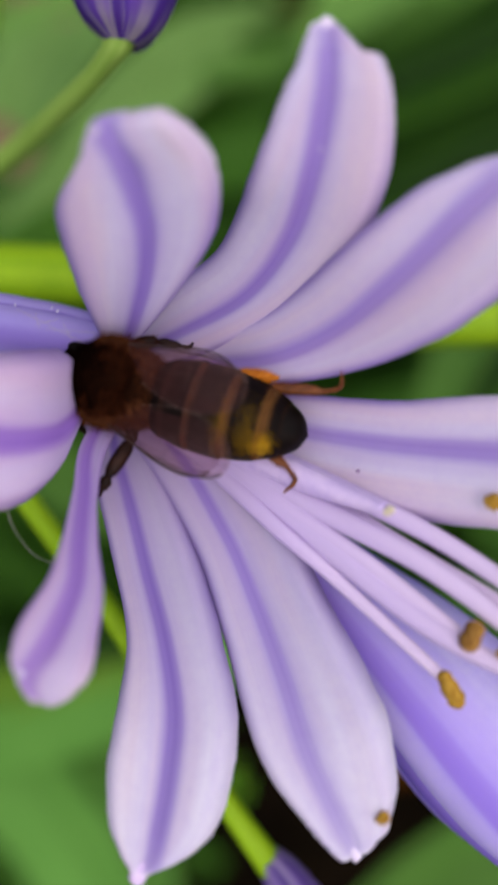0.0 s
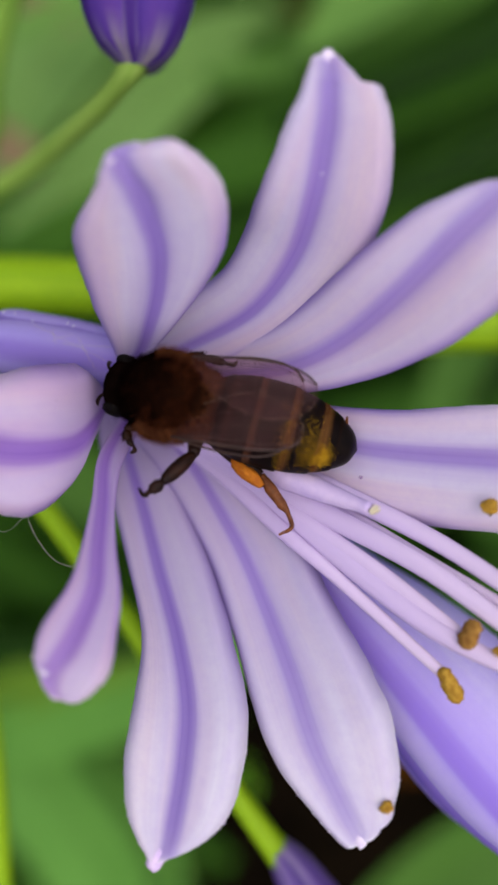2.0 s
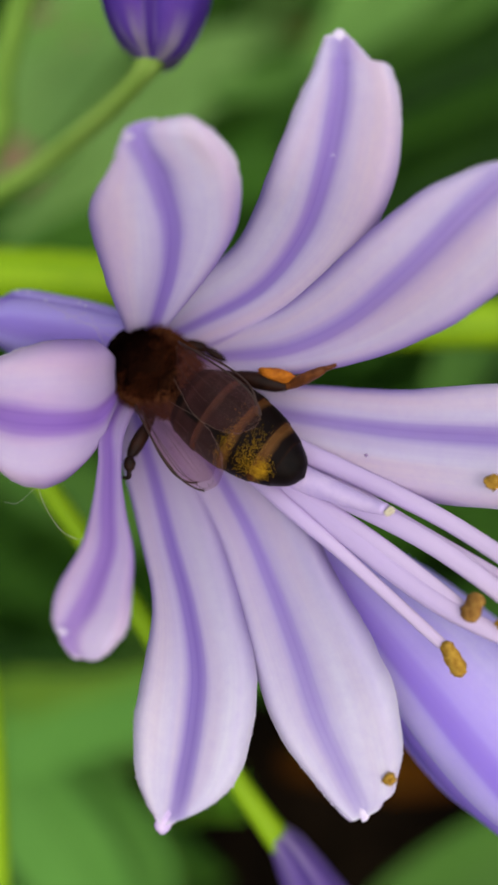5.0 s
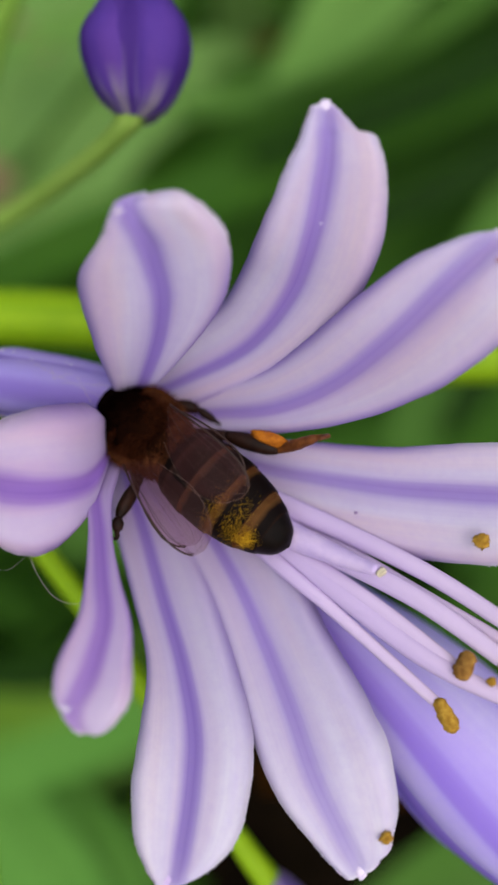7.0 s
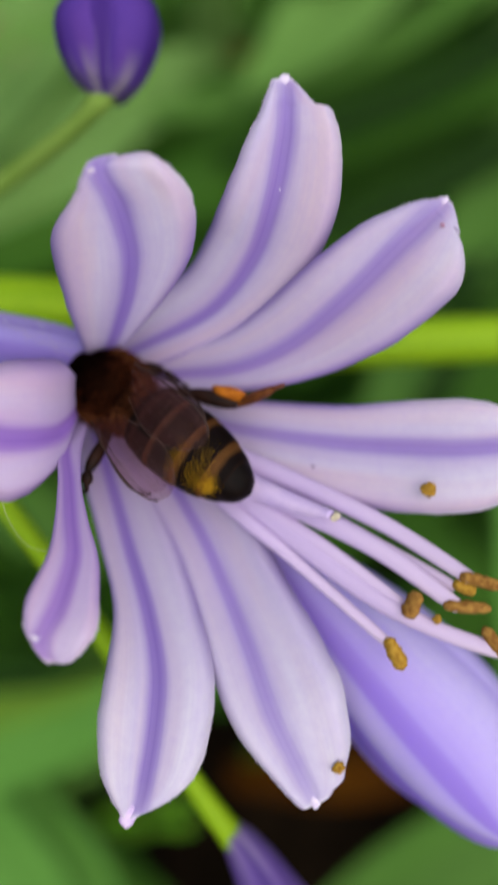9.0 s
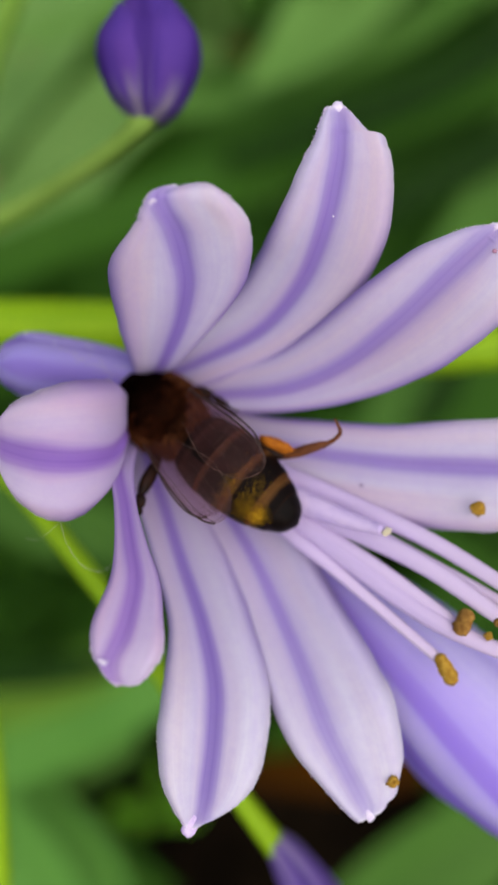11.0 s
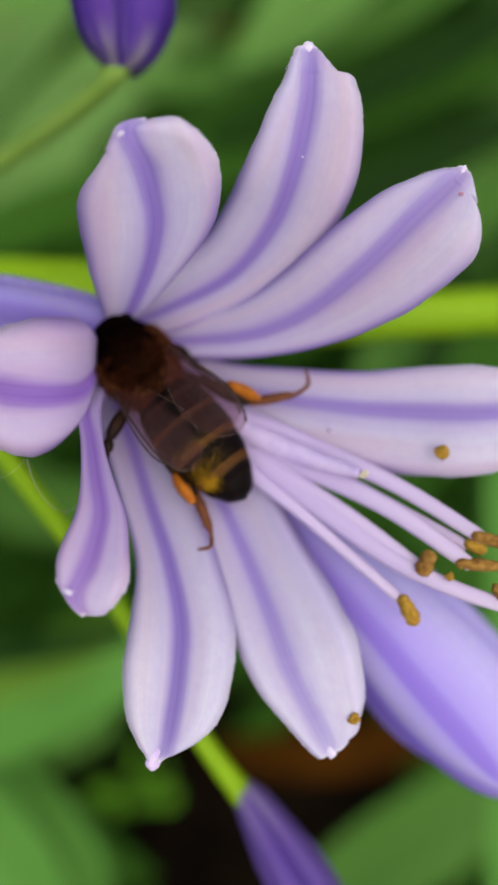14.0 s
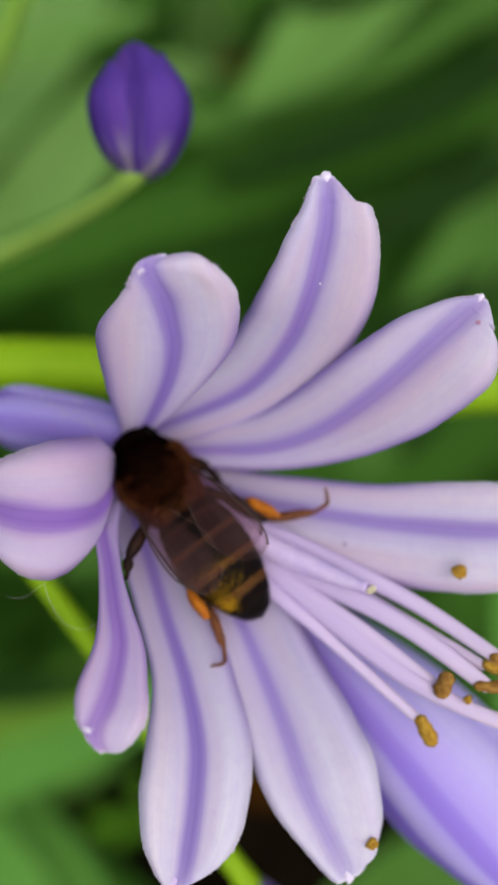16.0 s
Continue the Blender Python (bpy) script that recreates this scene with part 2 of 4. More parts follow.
FILAMENT = filament_material()
TIP = plain("tepal_tip", (0.68, 0.58, 0.78), (0.82, 0.76, 0.86), 0.6, 2500.0)
BEAK = plain("tepal_beak", (0.56, 0.42, 0.70), (0.70, 0.57, 0.76), 0.5, 2500.0)
SMUDGE = plain("smudge", (0.42, 0.20, 0.30), (0.52, 0.28, 0.40), 0.7)
SPECK = plain("speck", (0.22, 0.14, 0.28), (0.30, 0.20, 0.36), 0.7)
STYLE = plain("style", (0.52, 0.41, 0.69), (0.63, 0.51, 0.75), 0.5)
STIGMA = plain("stigma", (0.56, 0.50, 0.34), (0.72, 0.66, 0.50), 0.6)
ANTHER = plain("anther", (0.20, 0.09, 0.02), (0.36, 0.20, 0.045), 0.9, 2600.0, 0.1, 0.0004)
POLLEN = plain("pollen", (0.30, 0.16, 0.02), (0.48, 0.29, 0.04), 0.9, 3000.0, 0.1, 0.0004)
DUST = plain("yellow_dust", (0.36, 0.19, 0.006), (0.54, 0.31, 0.012), 0.85, 3000.0, 0.1, 0.0002)
ORANGE = plain("orange_pollen", (0.30, 0.082, 0.004), (0.46, 0.150, 0.006), 0.7, 2500.0, 0.2, 0.0002)
CHITIN = plain("chitin", (0.002, 0.001, 0.0008), (0.004, 0.002, 0.0015), 0.6, 1500.0, 0.0)
LEG = plain("leg", (0.007, 0.0023, 0.001), (0.021, 0.0066, 0.0026), 0.55, 1400.0, 0.15)
PLATE = plain("black_plate", (0.003, 0.002, 0.0015), (0.006, 0.0035, 0.0025), 0.36, 1500.0, 0.06)
THORAX = plain("thorax_skin", (0.005, 0.0018, 0.001), (0.010, 0.0034, 0.0016), 0.8, 900.0, 0.0)
TARSUS = plain("tarsus", (0.08, 0.024, 0.006), (0.17, 0.055, 0.013), 0.5, 1800.0, 0.2)
EYE = plain("eye", (0.002, 0.0015, 0.0015), (0.004, 0.003, 0.002), 0.6, 4000.0, 0.05, 0.00005)
FUR_BROWN = plain("brown_fur", (0.022, 0.0060, 0.0024), (0.044, 0.0125, 0.0048), 0.9, 900.0, 0.0)
FUR_DARK = plain("dark_fur", (0.001, 0.0006, 0.0005), (0.004, 0.0015, 0.001), 0.9, 900.0, 0.0)
FUR_PALE = plain("pale_fur", (0.066, 0.022, 0.009), (0.14, 0.050, 0.020), 0.9, 900.0, 0.0)
FLECK = plain("fleck", (0.80, 0.78, 0.82), (0.90, 0.88, 0.92), 0.4)
THREAD = plain("thread", (0.5, 0.45, 0.42), (0.6, 0.55, 0.5), 0.6)
# Tan that stands in for the glint along the forewing's edge.
RIM_GLINT = plain("wing_rim_glint", (0.20, 0.13, 0.10), (0.28, 0.19, 0.15), 0.4)
VEIN = plain("wing_vein", (0.022, 0.010, 0.006), (0.04, 0.017, 0.009), 0.5)


def abdomen_material(name, front, rear, a, b):
    """Dark plates with an amber band; v runs along each plate from front to rear."""
    m = Mat(name, 0.55, 0.05)
    v = m.node("SeparateXYZ", Vector=m.node("TexCoord").outputs["UV"]).outputs[1]
    n = m.noise(m.coord("Object"), 700.0, 3.0)
    wob = m.math("ADD", v, m.math("MULTIPLY", m.math("SUBTRACT", n, 0.5), 0.25))
    col = m.ramp(wob, [(0.0, front), (a, rear), (b, (0.004, 0.002, 0.0014)), (0.9, (0.003, 0.0016, 0.0012)), (1.0, (0.012, 0.005, 0.0025))])
    m.colour(col).bump(n, 0.00008, 0.5)
    return m.m


ABDOMEN = abdomen_material("abdomen", (0.085, 0.042, 0.024), (0.055, 0.026, 0.014), 0.16, 0.32)
DARK_ABDOMEN = abdomen_material("dark_abdomen", (0.026, 0.012, 0.009), (0.018, 0.008, 0.006), 0.2, 0.4)
AMBER = abdomen_material("amber_abdomen", (0.13, 0.062, 0.018), (0.095, 0.042, 0.011), 0.22, 0.38)
REAR_AMBER = abdomen_material("rear_amber_abdomen", (0.13, 0.062, 0.018), (0.095, 0.042, 0.011), 0.36, 0.62)


def wing_material(name, least, more):
    m = Mat(name, 0.4, 0.1)
    n = m.noise(m.coord("Object"), 600.0, 3.0)
    # Smoky brown of the membrane; reflected-sky haze is put into this colour too.
    m.colour(m.ramp(n, [(0.3, (0.066, 0.022, 0.020)), (0.7, (0.110, 0.038, 0.034))]))
    m.bump(n, 0.0001, 0.6)
    clear = m.node("BsdfTransparent", Color=(0.94, 0.85, 0.87))
    mx = m.node("MixShader", Fac=m.math("ADD", m.math("MULTIPLY", n, more), least))
    m.t.links.new(clear.outputs[0], mx.inputs[1])
    m.t.links.new(m.b.outputs[0], mx.inputs[2])
    sheen = m.node("BsdfGlossy", Color=(1.0, 0.86, 0.84), Roughness=0.45)
    film = m.node("MixShader", Fac=0.004)
    m.t.links.new(mx.outputs[0], film.inputs[1])
    m.t.links.new(sheen.outputs[0], film.inputs[2])
    m.t.links.new(film.outputs[0], m.t.nodes["Material Output"].inputs[0])
    return m.m


WING = wing_material("wing", 0.11, 0.15)
CLEAR_WING = wing_material("clear_wing", 0.01, 0.05)


# ---- building helpers ----
BASE = {}


def thing(name, base=(0, 0, 0), m=None):
    """An Empty at its base, in the flower's frame; its parts are given in that frame too."""
    ob = new(name)
    ob.empty_display_size = 0.002
    ob.matrix_world = m if m else local(*base)
    BASE[ob.name] = Vector(base)
    return ob


def part(name, bm, material, parent, label="", shift=None):
    """One mesh object under a thing or a part; millimetres turn into metres here."""
    root = parent.parent if parent.parent else parent
    base = BASE[root.name] if shift is None else Vector(shift)
    for v in bm.verts:
        v.co = (v.co - base) * MM
    me = bpy.data.meshes.new(name)
    bm.to_mesh(me)
    bm.free()
    for p in me.polygons:
        p.use_smooth = True
    me.materials.append(material)
    ob = new(name, me)
    ob.parent = parent
    if label:
        tagged(ob, label)
    return ob


def spline(rows, steps):
    """Catmull-Rom through rows of any width: steps + 1 rows."""
    p = [np.array(r, float) for r in rows]
    p = [2 * p[0] - p[1]] + p + [2 * p[-1] - p[-2]]
    spans = len(p) - 3
    out = []
    for i in range(steps + 1):
        x = i / steps * spans
        k = min(int(x), spans - 1)
        f = x - k
        a, b, c, d = p[k:k + 4]
        out.append(0.5 * (2 * b + (c - a) * f + (2 * a - 5 * b + 4 * c - d) * f * f + (3 * b - a - 3 * c + d) * f ** 3))
    return np.array(out)


def grid_mesh(points, closed=False):
    """A sheet from rows of points, with u across and v along."""
    bm = bmesh.new()
    uv = bm.loops.layers.uv.new("UVMap")
    n, k = len(points), len(points[0])
    vs = [[bm.verts.new(q) for q in row] for row in points]
    for i in range(n - 1):
        for j in range(k if closed else k - 1):
            j2 = (j + 1) % k
            f = bm.faces.new((vs[i][j], vs[i][j2], vs[i + 1][j2], vs[i + 1][j]))
            w = k if closed else k - 1
            for loop, (a, b) in zip(f.loops, ((i, j), (i, j + 1), (i + 1, j + 1), (i + 1, j))):
                loop[uv].uv = (b / w, a / (n - 1))
    return bm


def tube(rows, steps=24, sides=12, flat=1.0, caps=True, ripple=0.0, seed=0, level=False):
    """A round stalk through rows of (x, y, z, radius)."""
    pts = spline(rows, steps)
    rings = []
    side = None
    for i, p in enumerate(pts):
        t = Vector(pts[min(i + 1, steps)][:3] - pts[max(i - 1, 0)][:3]).normalized()
        if side is None:
            side = Vector((0, 0, 1)).cross(t).normalized() if level else t.orthogonal().normalized()
        side = (side - t * side.dot(t)).normalized()
        up = t.cross(side)
        ring = []
        for j in range(sides):
            a = 2 * math.pi * j / sides
            r = max(p[3], 0.004)
            if ripple:
                r *= 1 + ripple * noise.noise(Vector((i * 0.7, j * 1.3, seed)))
            ring.append(Vector(p[:3]) + side * math.cos(a) * r + up * math.sin(a) * r * flat)
        rings.append(ring)
    bm = grid_mesh(rings, True)
    bm.verts.ensure_lookup_table()
    if caps:
        bm.faces.new([bm.verts[j] for j in range(sides)][::-1])
        bm.faces.new([bm.verts[steps * sides + j] for j in range(sides)])
    return bm


def blob(centre, radii, turn=None, seg=14, rings=10, rough=0.0, seed=0):
    """A rounded body, uneven where rough is given."""
    bm = bmesh.new()
    bmesh.ops.create_uvsphere(bm, u_segments=seg, v_segments=rings, radius=1.0)
    for v in bm.verts:
        k = 1 + rough * noise.noise(v.co * 1.7 + Vector((seed, seed * 0.37, 0))) + rough * 0.5 * noise.noise(v.co * 4.1 + Vector((0, seed, 0)))
        q = Vector((v.co.x * radii[0], v.co.y * radii[1], v.co.z * radii[2])) * k
        if turn:
            q.rotate(Euler([radians(a) for a in turn]))
        v.co = q + Vector(centre)
    return bm


def join(target, other):
    """Adds the faces of other to target."""
    me = bpy.data.meshes.new("tmp")
    other.to_mesh(me)
    other.free()
    target.from_mesh(me)
    bpy.data.meshes.remove(me)
    return target


def blade(rows, cup=0.15, roll=0.0, wave=0.0, thick=0.35, steps=44, across=22, seed=0, curl=0.0, across_way=None, grow=1.0, stripe=(1.0, 1.0, 0.0, 1.0), notches=()):
    """A tepal or leaf: rows of (x, y, z, half width left, half width right) along its midrib.
    notches: side (3 left, 4 right), place along, depth, how far it goes on (0 for a nick)."""
    pts = spline(rows, steps)
    soft = pts.copy()
    for i in range(1, steps):
        n = min(3, i, steps - i)
        soft[i, 3:] = pts[i - n:i + n + 1, 3:].mean(axis=0) * grow
    pts = soft
    for col, at, depth, on in notches:
        for i in range(steps + 1):
            d = i / steps - at
            if on:
                pts[i, col] += -depth * min(1, max(0, d / 0.012)) if d > 0 else depth * 0.35 * math.exp(-(d / 0.035) ** 2)
            else:
                pts[i, col] -= depth * math.exp(-(d / 0.011) ** 2)
    top, low = [], []
    for i, p in enumerate(pts):
        s = i / steps
        t = Vector(pts[min(i + 4, steps)][:3] - pts[max(i - 4, 0)][:3]).normalized()
        face = Vector((0, 0, 1))
        side = Vector(across_way) if across_way else face.cross(t)
        side = (side - t * side.dot(t) * (0.0 if across_way else 1.0)).normalized()
        side.rotate(Matrix.Rotation(radians(roll) * s, 3, t))
        normal = t.cross(side).normalized()
        r1, r2 = [], []
        for j in range(across + 1):
            u = 2 * j / across - 1
            w = max(p[3] if u > 0 else p[4], 0.02)
            a = abs(u)
            # groove at the midrib, cupped flanks, margin rolling back
            lift = cup * w * (a ** 1.6) - curl * w * max(0, a - 0.72) ** 2 * 6 - 0.06 * w * math.exp(-(u / 0.18) ** 2)
            lift += wave * w * a * math.sin(s * 9 + seed + (2 if u > 0 else 0)) * s
            lift += 0.04 * w * noise.noise(Vector((u * 1.5, s * 4, seed)))
            edge = 1 + 0.012 * a ** 4 * noise.noise(Vector((s * 26, seed, u))) + 0.006 * a ** 6 * noise.noise(Vector((s * 110, seed, u)))
            q = Vector(p[:3]) + side * (u * w * edge) + normal * lift
            r1.append(q)
            r2.append(q - normal * thick * (1 - 0.75 * a ** 3) * min(1, (1 - s) * 6 + 0.25))
        top.append(r1[::-1])
        low.append(r2)
    # one closed strip round top and underside
    rings = []
    for a, b in zip(top, low):
        rings.append(a + b)
    bm = bmesh.new()
    uv = bm.loops.layers.uv.new("UVMap")
    metric = bm.loops.layers.uv.new("Metric")
    k = 2 * (across + 1)
    vs = [[bm.verts.new(q) for q in r] for r in rings]
    for i in range(steps):
        for j in range(k):
            j2 = (j + 1) % k
            f = bm.faces.new((vs[i][j], vs[i][j2], vs[i + 1][j2], vs[i + 1][j]))
            for loop, (a, b) in zip(f.loops, ((i, j), (i, j2), (i + 1, j2), (i + 1, j))):
                u = b / across if b <= across else 1 - (b - across - 1) / across
                loop[uv].uv = (1 - u, a / steps)
                w = pts[a][3] if u < 0.5 else pts[a][4]
                loop[metric].uv = (((0.5 - u) * 2 * w - stripe[2]) / stripe[0], stripe[1] + (stripe[-1] - stripe[1]) * a / steps)
    bm.faces.new(vs[0][::-1])
    bm.faces.new(vs[-1])
    bmesh.ops.recalc_face_normals(bm, faces=bm.faces)
    return bm


# ---- ground ----
def build_ground():
    bm = bmesh.new()
    n = 60
    vs = []
    for i in range(n + 1):
        row = []
        for j in range(n + 1):
            # cells grow outwards: fine in the bed, coarse towards the horizon
            x, y = [math.copysign(abs(2 * q / n - 1) ** 4, 2 * q / n - 1) * 300 for q in (j, i)]
            z = 0.02 * noise.noise(Vector((x * 3, y * 3, 0))) + 0.008 * noise.noise(Vector((x * 17, y * 17, 3)))
            row.append(bm.verts.new((x, y, z)))
        vs.append(row)
    for i in range(n):
        for j in range(n):
            bm.faces.new((vs[i][j], vs[i][j + 1], vs[i + 1][j + 1], vs[i + 1][j]))
    me = bpy.data.meshes.new("ground")
    bm.to_mesh(me)
    bm.free()
    for p in me.polygons:
        p.use_smooth = True
    me.materials.append(SHADED_SOIL)
    tagged(new("ground", me), "bare garden soil, darkened in colour for the shade under the plants", "ground", kind="structure")


build_ground()


# ---- foliage behind ----
DOWN = Vector((0, -math.sin(radians(28)), -math.cos(radians(28))))


def strap_leaf(rows, width, material, label, roll=0.0, seed=0, rooted=True, point=0.6):
    """A strap leaf through rows of (x, y, z); it arches over from its foot in the soil, or lies loose."""
    n = len(rows)
    shape = [0.55, 0.95, 1.0, 0.85] if n == 4 else [0.6] + [1.0] * (n - 2) + [0.5]
    pts = [Vector(r) for r in rows]
    steps = 30
    if rooted:
        if pts[-1].xy.length > pts[0].xy.length:
            pts.reverse()
            shape.reverse()
        out = (pts[0] - pts[1]).normalized()
        shape = [0.55, 0.65, 0.72, 0.8, 0.9] + [0.95, 1.0, 1.0 if point > 0.5 else 0.66, point]
        high = 600 + pts[0].y * math.sin(radians(28)) + pts[0].z * math.cos(radians(28))
        foot = [pts[0] + out * k + DOWN * high * h for k, h in ((95, 1.02), (92, 0.66), (80, 0.36), (60, 0.15), (32, 0.04))]
        pts, steps = foot + pts, 64
    leaf = thing("strap_leaf", tuple(pts[0]))
    full = [(*p, width / 2 * k, width / 2 * k) for p, k in zip(pts, shape)]
    part("leaf_blade", blade(full, 0.22, roll, 0.03, 0.5, steps, 12, seed), material, leaf)
    return tagged(leaf, label, "leaf", "leaves behind the flower")


def build_leaves():
    light, mid = "pale green strap leaf, soft and smooth", "mid-green arching strap leaf in the clump"
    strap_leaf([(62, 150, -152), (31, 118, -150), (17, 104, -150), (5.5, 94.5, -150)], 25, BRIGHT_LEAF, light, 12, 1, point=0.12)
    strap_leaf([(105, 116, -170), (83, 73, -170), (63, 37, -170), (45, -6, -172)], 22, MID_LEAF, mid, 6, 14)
    # dark strap laid where only a shaded gap lies
    strap_leaf([(101, 121, -165), (71, 103, -165), (51, 91, -165), (28, 79, -166)], 15, SHADE_LEAF, "strap leaf coloured near-black green as a shaded gap", 4, 15)
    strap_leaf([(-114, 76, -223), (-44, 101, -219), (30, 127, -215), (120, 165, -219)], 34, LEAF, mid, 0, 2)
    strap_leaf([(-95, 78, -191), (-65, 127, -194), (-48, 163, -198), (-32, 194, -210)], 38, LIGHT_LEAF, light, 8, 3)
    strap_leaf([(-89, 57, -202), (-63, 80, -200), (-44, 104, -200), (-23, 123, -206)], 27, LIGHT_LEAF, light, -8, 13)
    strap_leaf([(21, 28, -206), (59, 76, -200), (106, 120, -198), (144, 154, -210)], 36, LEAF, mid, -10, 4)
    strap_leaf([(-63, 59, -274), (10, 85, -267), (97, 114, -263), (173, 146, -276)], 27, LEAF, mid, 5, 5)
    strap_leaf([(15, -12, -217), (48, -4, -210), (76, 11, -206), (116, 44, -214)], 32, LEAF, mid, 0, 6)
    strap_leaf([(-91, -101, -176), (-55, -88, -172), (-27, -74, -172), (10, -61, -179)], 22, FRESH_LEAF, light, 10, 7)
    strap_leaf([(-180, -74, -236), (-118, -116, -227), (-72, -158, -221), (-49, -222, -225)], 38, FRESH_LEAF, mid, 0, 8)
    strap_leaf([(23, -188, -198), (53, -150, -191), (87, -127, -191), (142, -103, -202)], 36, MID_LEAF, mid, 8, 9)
    strap_leaf([(56, -9, -92), (57, -32, -89), (58, -64, -89), (59, -125, -94)], 9, FRESH_LEAF, light, 0, 10)
    strap_leaf([(6, -167, -328), (48, -167, -324), (82, -165, -324), (125, -154, -328)], 25, DRY_LEAF, "withered brown strap leaf low in the clump", 0, 11, False)
    # loose strap added to stand in for a dark brown gap
    strap_leaf([(12, 192, -302), (6, 180, -300), (2, 170, -300), (-2, 160, -302)], 14, DRY_LEAF, "red-brown strap added for the dark brown gap between green leaves", 0, 24, False)
    strap_leaf([(-152, 2, -293), (-99, -25, -286), (-57, -40, -286), (0, -48, -293)], 30, MID_LEAF, mid, 0, 12)


build_leaves()


def build_more_leaves():
    shade, mid = "strap leaf coloured near-black green as a shaded gap", "mid-green narrow strap leaf in the clump"
    strap_leaf([(-20, 92, -160), (10, 98, -158), (45, 112, -158), (90, 140, -162)], 9, MID_LEAF, mid, 6, 31)
    # the near-black straps below carry gap shade in their colour
    strap_leaf([(25, 60, -165), (52, 70, -162), (80, 84, -162), (120, 112, -166)], 10, SHADE_LEAF, shade, -6, 32)
    strap_leaf([(10, 122, -150), (38, 128, -148), (64, 138, -148), (100, 158, -152)], 8, SHADE_LEAF, shade, 0, 33)
    strap_leaf([(0, 75, -150), (30, 84, -148), (62, 98, -148), (100, 124, -152)], 9, SHADE_LEAF, shade, 10, 34)
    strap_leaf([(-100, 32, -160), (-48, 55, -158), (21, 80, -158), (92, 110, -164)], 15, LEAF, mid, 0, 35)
    strap_leaf([(-92, -62, -158), (-66, -64, -155), (-40, -62, -155), (-12, -56, -158)], 8, SHADE_LEAF, shade, 0, 36)
    strap_leaf([(-95, 92, -152), (-70, 102, -150), (-46, 110, -150), (-20, 122, -154)], 7, BRIGHT_LEAF, mid, 0, 38)
    strap_leaf([(-84, 126, -156), (-62, 133, -154), (-40, 142, -154), (-14, 158, -158)], 7, MID_LEAF, mid, 0, 39)
    strap_leaf([(-113, -121, -232), (-74, -137, -232), (-50, -166, -232), (-42, -207, -232)], 26, FRESH_LEAF, mid, 0, 41)
    strap_leaf([(66, 28, -152), (61, 17.6, -150), (57, 10.5, -150), (52, 2, -152)], 8, SHADE_LEAF, shade, 0, 42)
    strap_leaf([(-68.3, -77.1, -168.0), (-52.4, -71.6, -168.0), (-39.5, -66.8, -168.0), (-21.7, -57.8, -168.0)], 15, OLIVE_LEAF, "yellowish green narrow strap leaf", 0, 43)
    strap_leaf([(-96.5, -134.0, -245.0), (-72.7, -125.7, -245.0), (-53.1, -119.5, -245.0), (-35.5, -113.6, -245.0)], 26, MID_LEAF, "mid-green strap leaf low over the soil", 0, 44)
    strap_leaf([(40, 30, -170), (60, 42, -168), (84, 54, -168), (118, 66, -172)], 9, SHADE_LEAF, shade, 0, 37)


build_more_leaves()


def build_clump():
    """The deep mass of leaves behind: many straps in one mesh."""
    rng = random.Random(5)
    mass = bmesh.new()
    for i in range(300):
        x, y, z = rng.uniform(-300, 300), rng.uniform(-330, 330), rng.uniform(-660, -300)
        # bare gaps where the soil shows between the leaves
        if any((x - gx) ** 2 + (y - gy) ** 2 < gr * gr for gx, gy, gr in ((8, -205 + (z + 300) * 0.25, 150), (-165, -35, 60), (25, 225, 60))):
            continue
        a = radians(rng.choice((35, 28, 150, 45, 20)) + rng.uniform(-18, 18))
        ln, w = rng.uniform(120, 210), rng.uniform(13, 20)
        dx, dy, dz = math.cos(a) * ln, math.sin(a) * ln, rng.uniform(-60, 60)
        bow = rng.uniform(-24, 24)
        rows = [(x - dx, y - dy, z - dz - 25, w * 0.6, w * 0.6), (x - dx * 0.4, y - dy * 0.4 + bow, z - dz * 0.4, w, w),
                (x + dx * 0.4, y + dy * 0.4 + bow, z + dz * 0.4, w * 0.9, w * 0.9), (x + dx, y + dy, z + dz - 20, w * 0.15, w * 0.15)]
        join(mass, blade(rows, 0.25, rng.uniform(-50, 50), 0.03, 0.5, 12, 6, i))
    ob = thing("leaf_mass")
    # the clump's inner shade is carried by its dark leaf colour
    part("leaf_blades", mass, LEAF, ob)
    tagged(ob, "dense clump of strap leaves, shade put into their dark green", "foliage", kind="stuff")


build_clump()


def build_weed():
    """A small bright weed in the gap between the leaves."""
    rng = random.Random(11)
    ob = thing("small_weed", (-42, -212, -420))
    part("stalk", tube([(-42, -212, -420, 1.4), (-40, -208, -390, 1.1), (-38, -206, -360, 0.8)], 10, 8), SOFT_STEM, ob)
    for i in range(13):
        a, d = rng.uniform(0, 6.28), rng.uniform(8, 22)
        x, y, z = -40 + math.cos(a) * 7, -206 + math.sin(a) * 7, -375 + rng.uniform(-14, 20)
        ex, ey = x + math.cos(a) * d, y + math.sin(a) * d
        rows = [(x, y, z, 1, 1), (x + (ex - x) * 0.4, y + (ey - y) * 0.4, z + 4, 3.6, 3.6), (x + (ex - x) * 0.75, y + (ey - y) * 0.75, z + 4, 3, 3), (ex, ey, z, 0.4, 0.4)]
        part("leaf", blade(rows, 0.2, 0, 0.05, 0.5, 10, 6, i), WEED_LEAF, ob)
    tagged(ob, "small bright green weed growing in the shaded soil", "weed")


build_weed()


